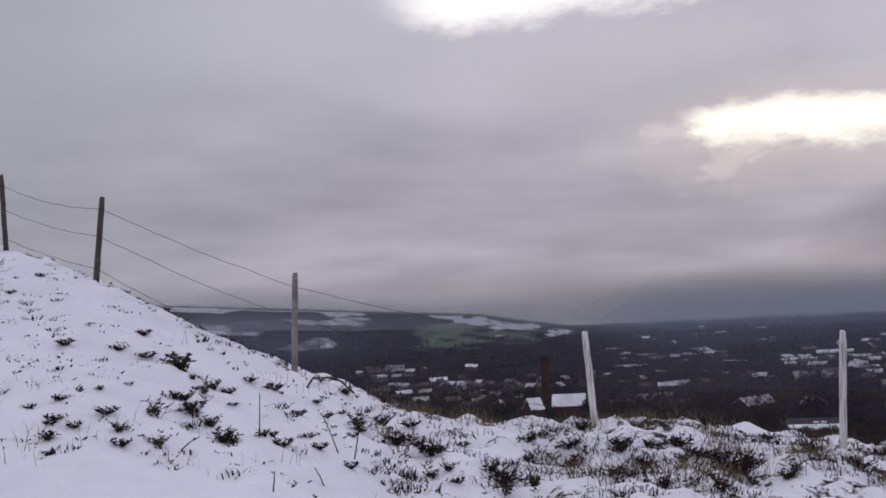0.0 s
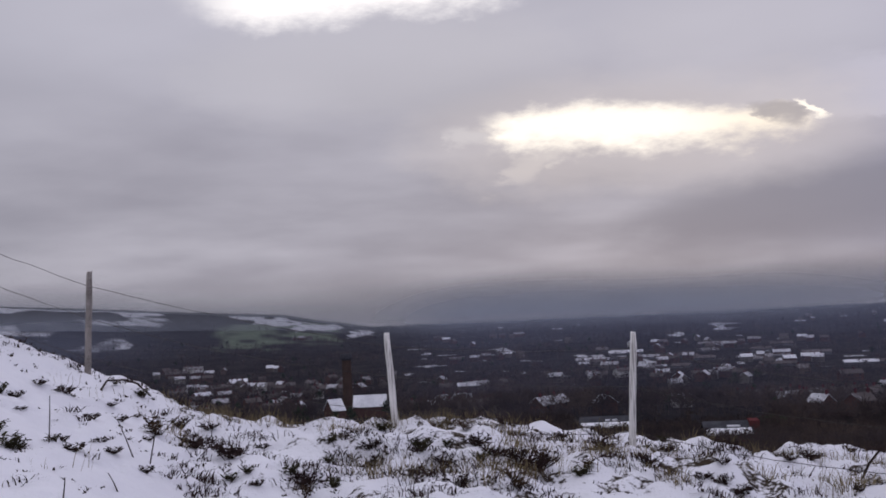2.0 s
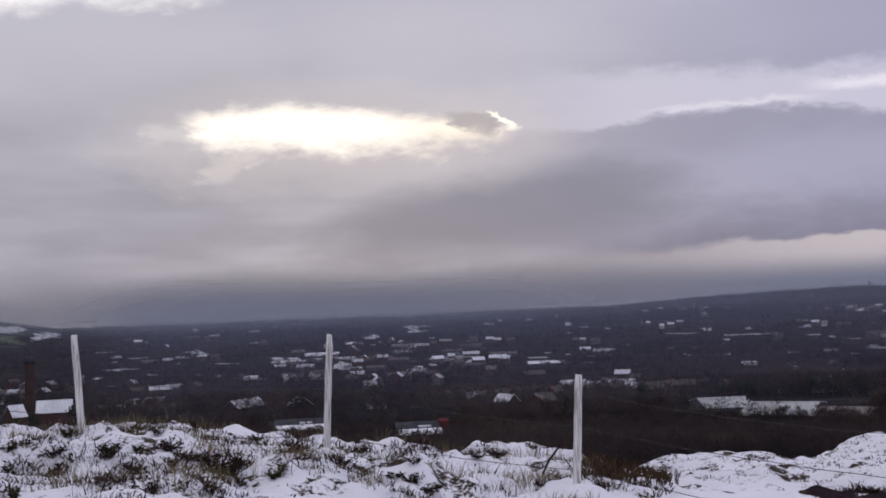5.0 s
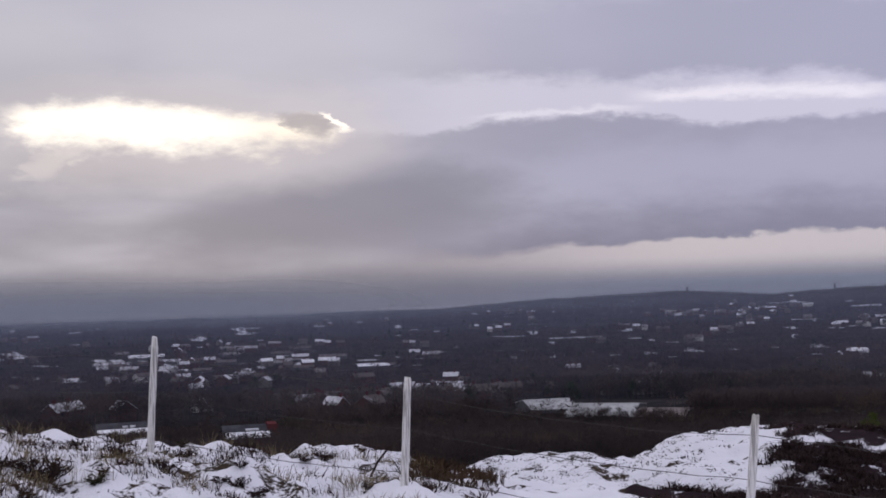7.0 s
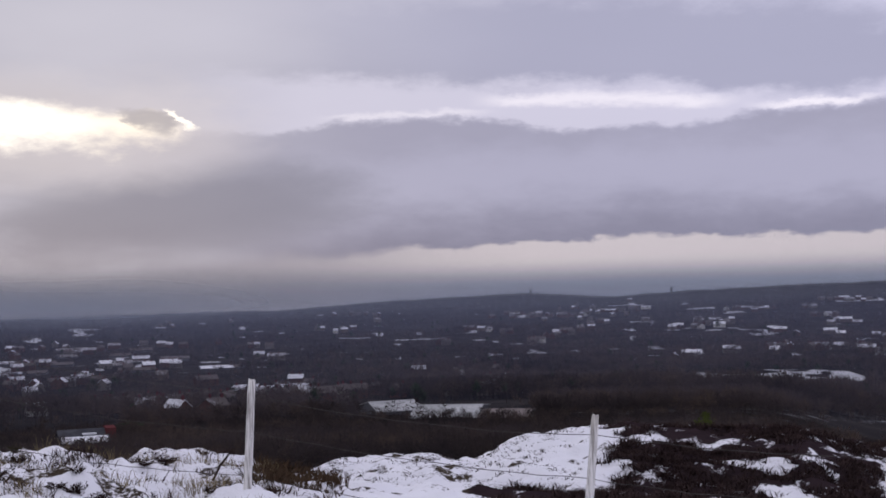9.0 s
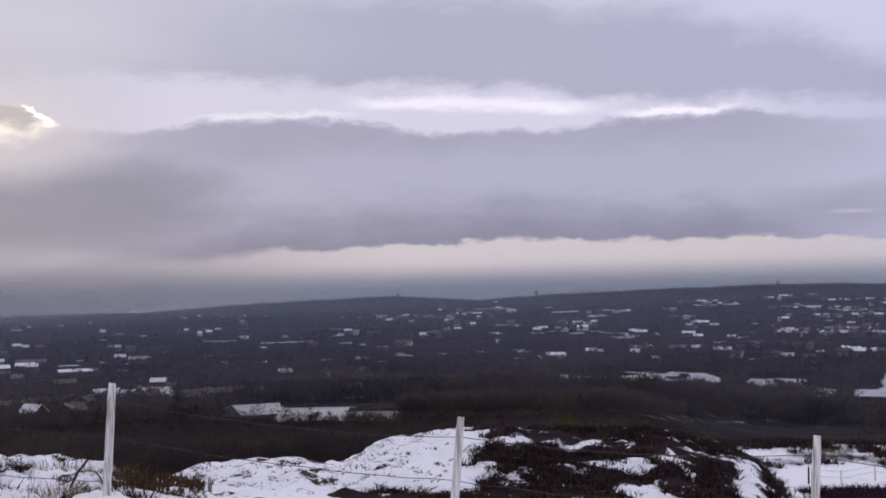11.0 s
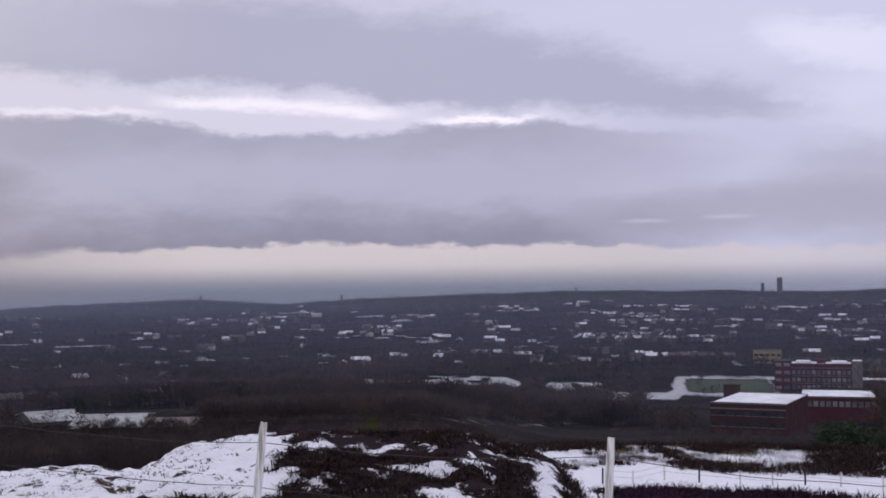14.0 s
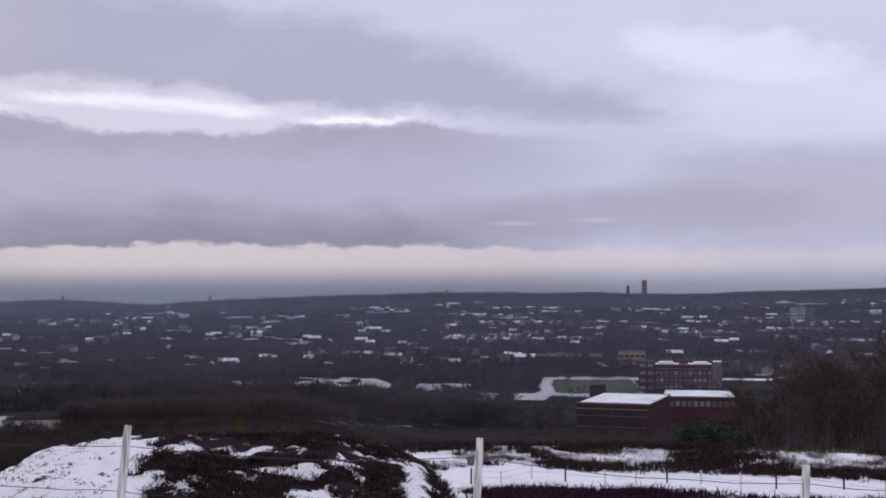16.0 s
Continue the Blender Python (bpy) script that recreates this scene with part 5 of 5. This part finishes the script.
tufts("heather_bank", "dark heather at the foot of the snowy bank", "heather", *scatter(1500, 38, 46, 12.5, 16.6, 110, 0.9, -0.5), 18, 0.13, 0.15, 0.008, M_HEATHER, 10, 0.8, bare=0.42)
tufts("heather_bank", "purple-brown heather below the snowy track", "heather", *scatter(4200, 61, 84, 19, 33, 111, 0.4, -0.25), 20, 0.26, 0.30, 0.014, M_PURPLE, 11, 0.7, bare=0.45)
tufts("scrub", "rough brown heather scrub behind the snowy track", "scrub", *scatter(4600, 55, 85, 107, 136, 112, 0.14, 0.0), 20, 0.75, 0.8, 0.035, M_HEATHER, 12, 0.7)
tufts("scrub", "pale rough grass on the bank behind the track", "scrub", *scatter(500, 55, 85, 104, 134, 113, 0.12, 0.2), 12, 0.55, 0.8, 0.03, M_GRASS, 13, 0.7)
tufts("scrub", "rough grass on the slope below the brow", "scrub", *scatter(1600, 30, 58, 26, 70, 114, 0.15, -0.1), 14, 0.35, 0.5, 0.02, M_BRACKEN, 14, 0.7)


def near_spot(az, el):
    """Where the sight line meets the near ground."""
    r = np.arange(6.0, 19.0, 0.03)
    z = land(np.full(len(r), float(az)), r)
    i = np.where(np.degrees(np.arctan2(z - EYE, r)) >= el)[0]
    i = i[0] if len(i) else len(r) - 1
    return Vector((*at(az, float(r[i])), float(z[i])))


def make_plant(seed, tall, wide, stems, mat, name, label):
    """A straggling moorland plant: woody stems that fork, with small dead sprays at the tips."""
    rn = random.Random(seed)
    plant = tagged(new(name), label, "plant", "dead plants in the snow")
    bs, bl = bmesh.new(), bmesh.new()
    for _ in range(stems):
        th, f = rn.uniform(0, 2 * math.pi), rn.uniform(0.2, 1.0)
        p = Vector((rn.uniform(-1, 1) * wide * 0.25, rn.uniform(-1, 1) * wide * 0.25, -0.03))
        d = Vector((math.cos(th) * wide * f, math.sin(th) * wide * f, tall * rn.uniform(0.4, 1.0)))
        rad = 0.0055
        for k in range(3):
            q = p + d * 0.36 + Vector((rn.gauss(0, 1), rn.gauss(0, 1), rn.gauss(0, 1))) * wide * 0.07
            rod(bs, p, q, rad, rad * 0.75, 4)
            if k:
                for _ in range(5):
                    c = p.lerp(q, rn.random())
                    e = c + Vector((rn.gauss(0, 1), rn.gauss(0, 1), rn.gauss(0.5, 0.7))) * tall * 0.13
                    s = Vector((rn.gauss(0, 1), rn.gauss(0, 1), rn.gauss(0, 1))) * 0.007
                    bl.faces.new([bl.verts.new(v) for v in (c - s, c + s, e + s * 0.8, e - s * 0.8)])
            p, rad = q, rad * 0.75
    part("stem", bs, M_STALK, plant)
    part("spray", bl, mat, plant)
    return plant


PLANTS = [make_plant(1, 0.16, 0.15, 16, M_HEATHER, "heather_plant", "low dark dead heather plant half buried in snow"),
          make_plant(2, 0.24, 0.22, 26, M_HEATHER, "heather_plant", "bushy dark heather plant standing out of the snow"),
          make_plant(3, 0.42, 0.20, 11, M_BRACKEN, "bramble_stems", "tall bare bramble stems rising from the snow"),
          make_plant(4, 0.20, 0.16, 20, M_OLIVE, "heather_plant", "dull green heather plant dusted with snow")]
# bearing, height angle, which plant, size
SPOTS = [(-15.2, -1.0, 0, .9), (-13.97, -.44, 0, .9), (-13.8, -1.4, 0, 1.0), (-12.4, -2.08, 3, 1.5), (-12.6, -3.43, 1, .8), (-9.36, -2.84, 0, .8), (-8.21, -3.26, 0, 1.0), (-11.0, -3.07, 3, .8),
         (-11.86, -4.31, 2, .9), (-10.5, -5.56, 3, 1.0), (-15.3, -5.32, 0, .8), (-18.1, -3.96, 0, .8), (-15.8, -3.89, 0, .9), (-17.4, -.62, 0, .9), (-19.6, 1.76, 0, .7), (-18.4, 2.47, 0, .8),
         (-4.26, -5.45, 2, 1.2), (-2.71, -6.07, 1, 1.1), (-1.15, -6.67, 1, 1.1), (2.33, -8.14, 1, .95), (5.44, -6.74, 1, .8), (9.88, -6.14, 2, .7), (12.57, -7.87, 1, 1.1), (13.57, -7.89, 2, .8),
         (-7.1, -4.5, 0, .8), (-5.93, -4.7, 0, 1.0), (-13.5, -4.19, 2, .7), (.45, -6.37, 0, .8), (3.63, -6.27, 3, .7), (7.77, -6.96, 3, 1.1), (16.3, -7.2, 1, .8), (-7.94, -5.86, 0, .9),
         (-4.87, -7.1, 0, .7), (10.4, -6.85, 1, .9), (13.2, -8.05, 1, 1.2), (14.3, -6.58, 0, 1.0), (22.3, -9.43, 1, .9), (6.0, -5.91, 3, .9), (19.2, -7.36, 0, .9), (20.7, -8.72, 0, .9),
         (25.5, -7.89, 1, .9), (27.6, -9.24, 0, .9), (-3.3, -5.2, 1, .9), (-2.0, -5.4, 0, 1.1), (8.9, -7.6, 1, .9), (11.2, -7.3, 1, .9), (15.2, -8.4, 3, .9), (18.2, -8.0, 1, .8)]
first = set()
rnd = random.Random(12)
for _ in range(34):
    SPOTS.append((rnd.uniform(-19, -3), rnd.uniform(-6.5, -1.5), rnd.choice((0, 0, 3)), rnd.uniform(0.35, 0.8)))
for _ in range(22):
    SPOTS.append((rnd.uniform(-2, 28), rnd.uniform(-9.0, -6.4), rnd.choice((0, 1, 2, 3)), rnd.uniform(0.5, 0.9)))
for a, e, k, s in SPOTS:
    m = Matrix.Translation(near_spot(a, e)) @ pose(0, 0, 0, 0, 0, rnd.uniform(0, 360)) @ Matrix.Diagonal((s * 0.8, s * 0.8, s * rnd.uniform(0.4, 0.65), 1))
    if k in first:
        copy_thing(PLANTS[k], m).matrix_basis = m
    else:
        PLANTS[k].matrix_basis = m
        first.add(k)


def branch(name, label, points, r0, r1):
    """A fallen stick through a few places."""
    bm = bmesh.new()
    tube(bm, points, r0, r1, 6)
    me = bpy.data.meshes.new(name)
    bm.to_mesh(me)
    bm.free()
    me.materials.append(M_STALK)
    tagged(new(name, me), label, "branch")


def lifted(az, el, dz):
    return near_spot(az, el) + Vector((0, 0, dz))


branch("fallen_branch", "arched dark branch lying over the snowy brow", [lifted(-6.75, -3.25, -0.02), lifted(-6.4, -3.05, 0.05), lifted(-5.7, -3.15, 0.06), lifted(-5.1, -3.3, 0.05), lifted(-4.5, -3.7, 0.0)], 0.012, 0.009)
foot = near_spot(27.4, -8.7)
branch("leaning_stake", "broken dark stake leaning out of the snow", [foot - Vector((0, 0, 0.1)), foot + Vector((0.12, -0.05, 0.15)), foot + Vector((0.25, -0.09, 0.31))], 0.016, 0.010)
for a, e, dx_, dz_ in ((-8.5, -7.9, 0.02, 0.13), (-6.0, -7.95, -0.08, 0.15), (-12.7, -5.6, 0.16, 0.07), (-5.3, -6.4, -0.12, 0.3), (-4.7, -6.7, 0.09, 0.42), (-9.0, -5.5, 0.02, 0.35), (11.0, -7.6, 0.15, 0.25)):
    p = near_spot(a, e)
    branch("bare_twig", "bare dark twig sticking out of the snow", [p - Vector((0, 0, 0.04)), p + Vector((dx_ * 0.55, 0.02, dz_ * 0.5)), p + Vector((dx_, 0.0, dz_))], 0.006, 0.003)


# ---------------------------------------------------------------- the far fence along the snowy track
def build_track_fence():
    fence = tagged(new("track_fence"), "low post and wire fence beside the snowy track", "fence")
    tops = []
    az = 61.2
    while az < 84:
        r = 97 + 2.0 * math.sin(az)
        x, y = at(az, r)
        z = height(x, y)
        h = 1.15 + 0.12 * math.sin(az * 7)
        bm = bmesh.new()
        rod(bm, (x, y, z - 0.4), (x + 0.05 * math.sin(az * 3), y, z + h), 0.075, 0.065, 7)
        part("post", bm, M_POST if int(az * 5) % 3 else M_STALK, fence)
        tops.append(Vector((x, y, z + h)))
        az += 1.62 + 0.22 * math.sin(az * 5)
    for i in range(len(tops) - 1):
        for drop in (0.15, 0.6):
            bm = bmesh.new()
            rod(bm, tops[i] - Vector((0, 0, drop)), tops[i + 1] - Vector((0, 0, drop)), 0.008, 0.008, 4)
            part("wire", bm, M_WIRE, fence)


build_track_fence()
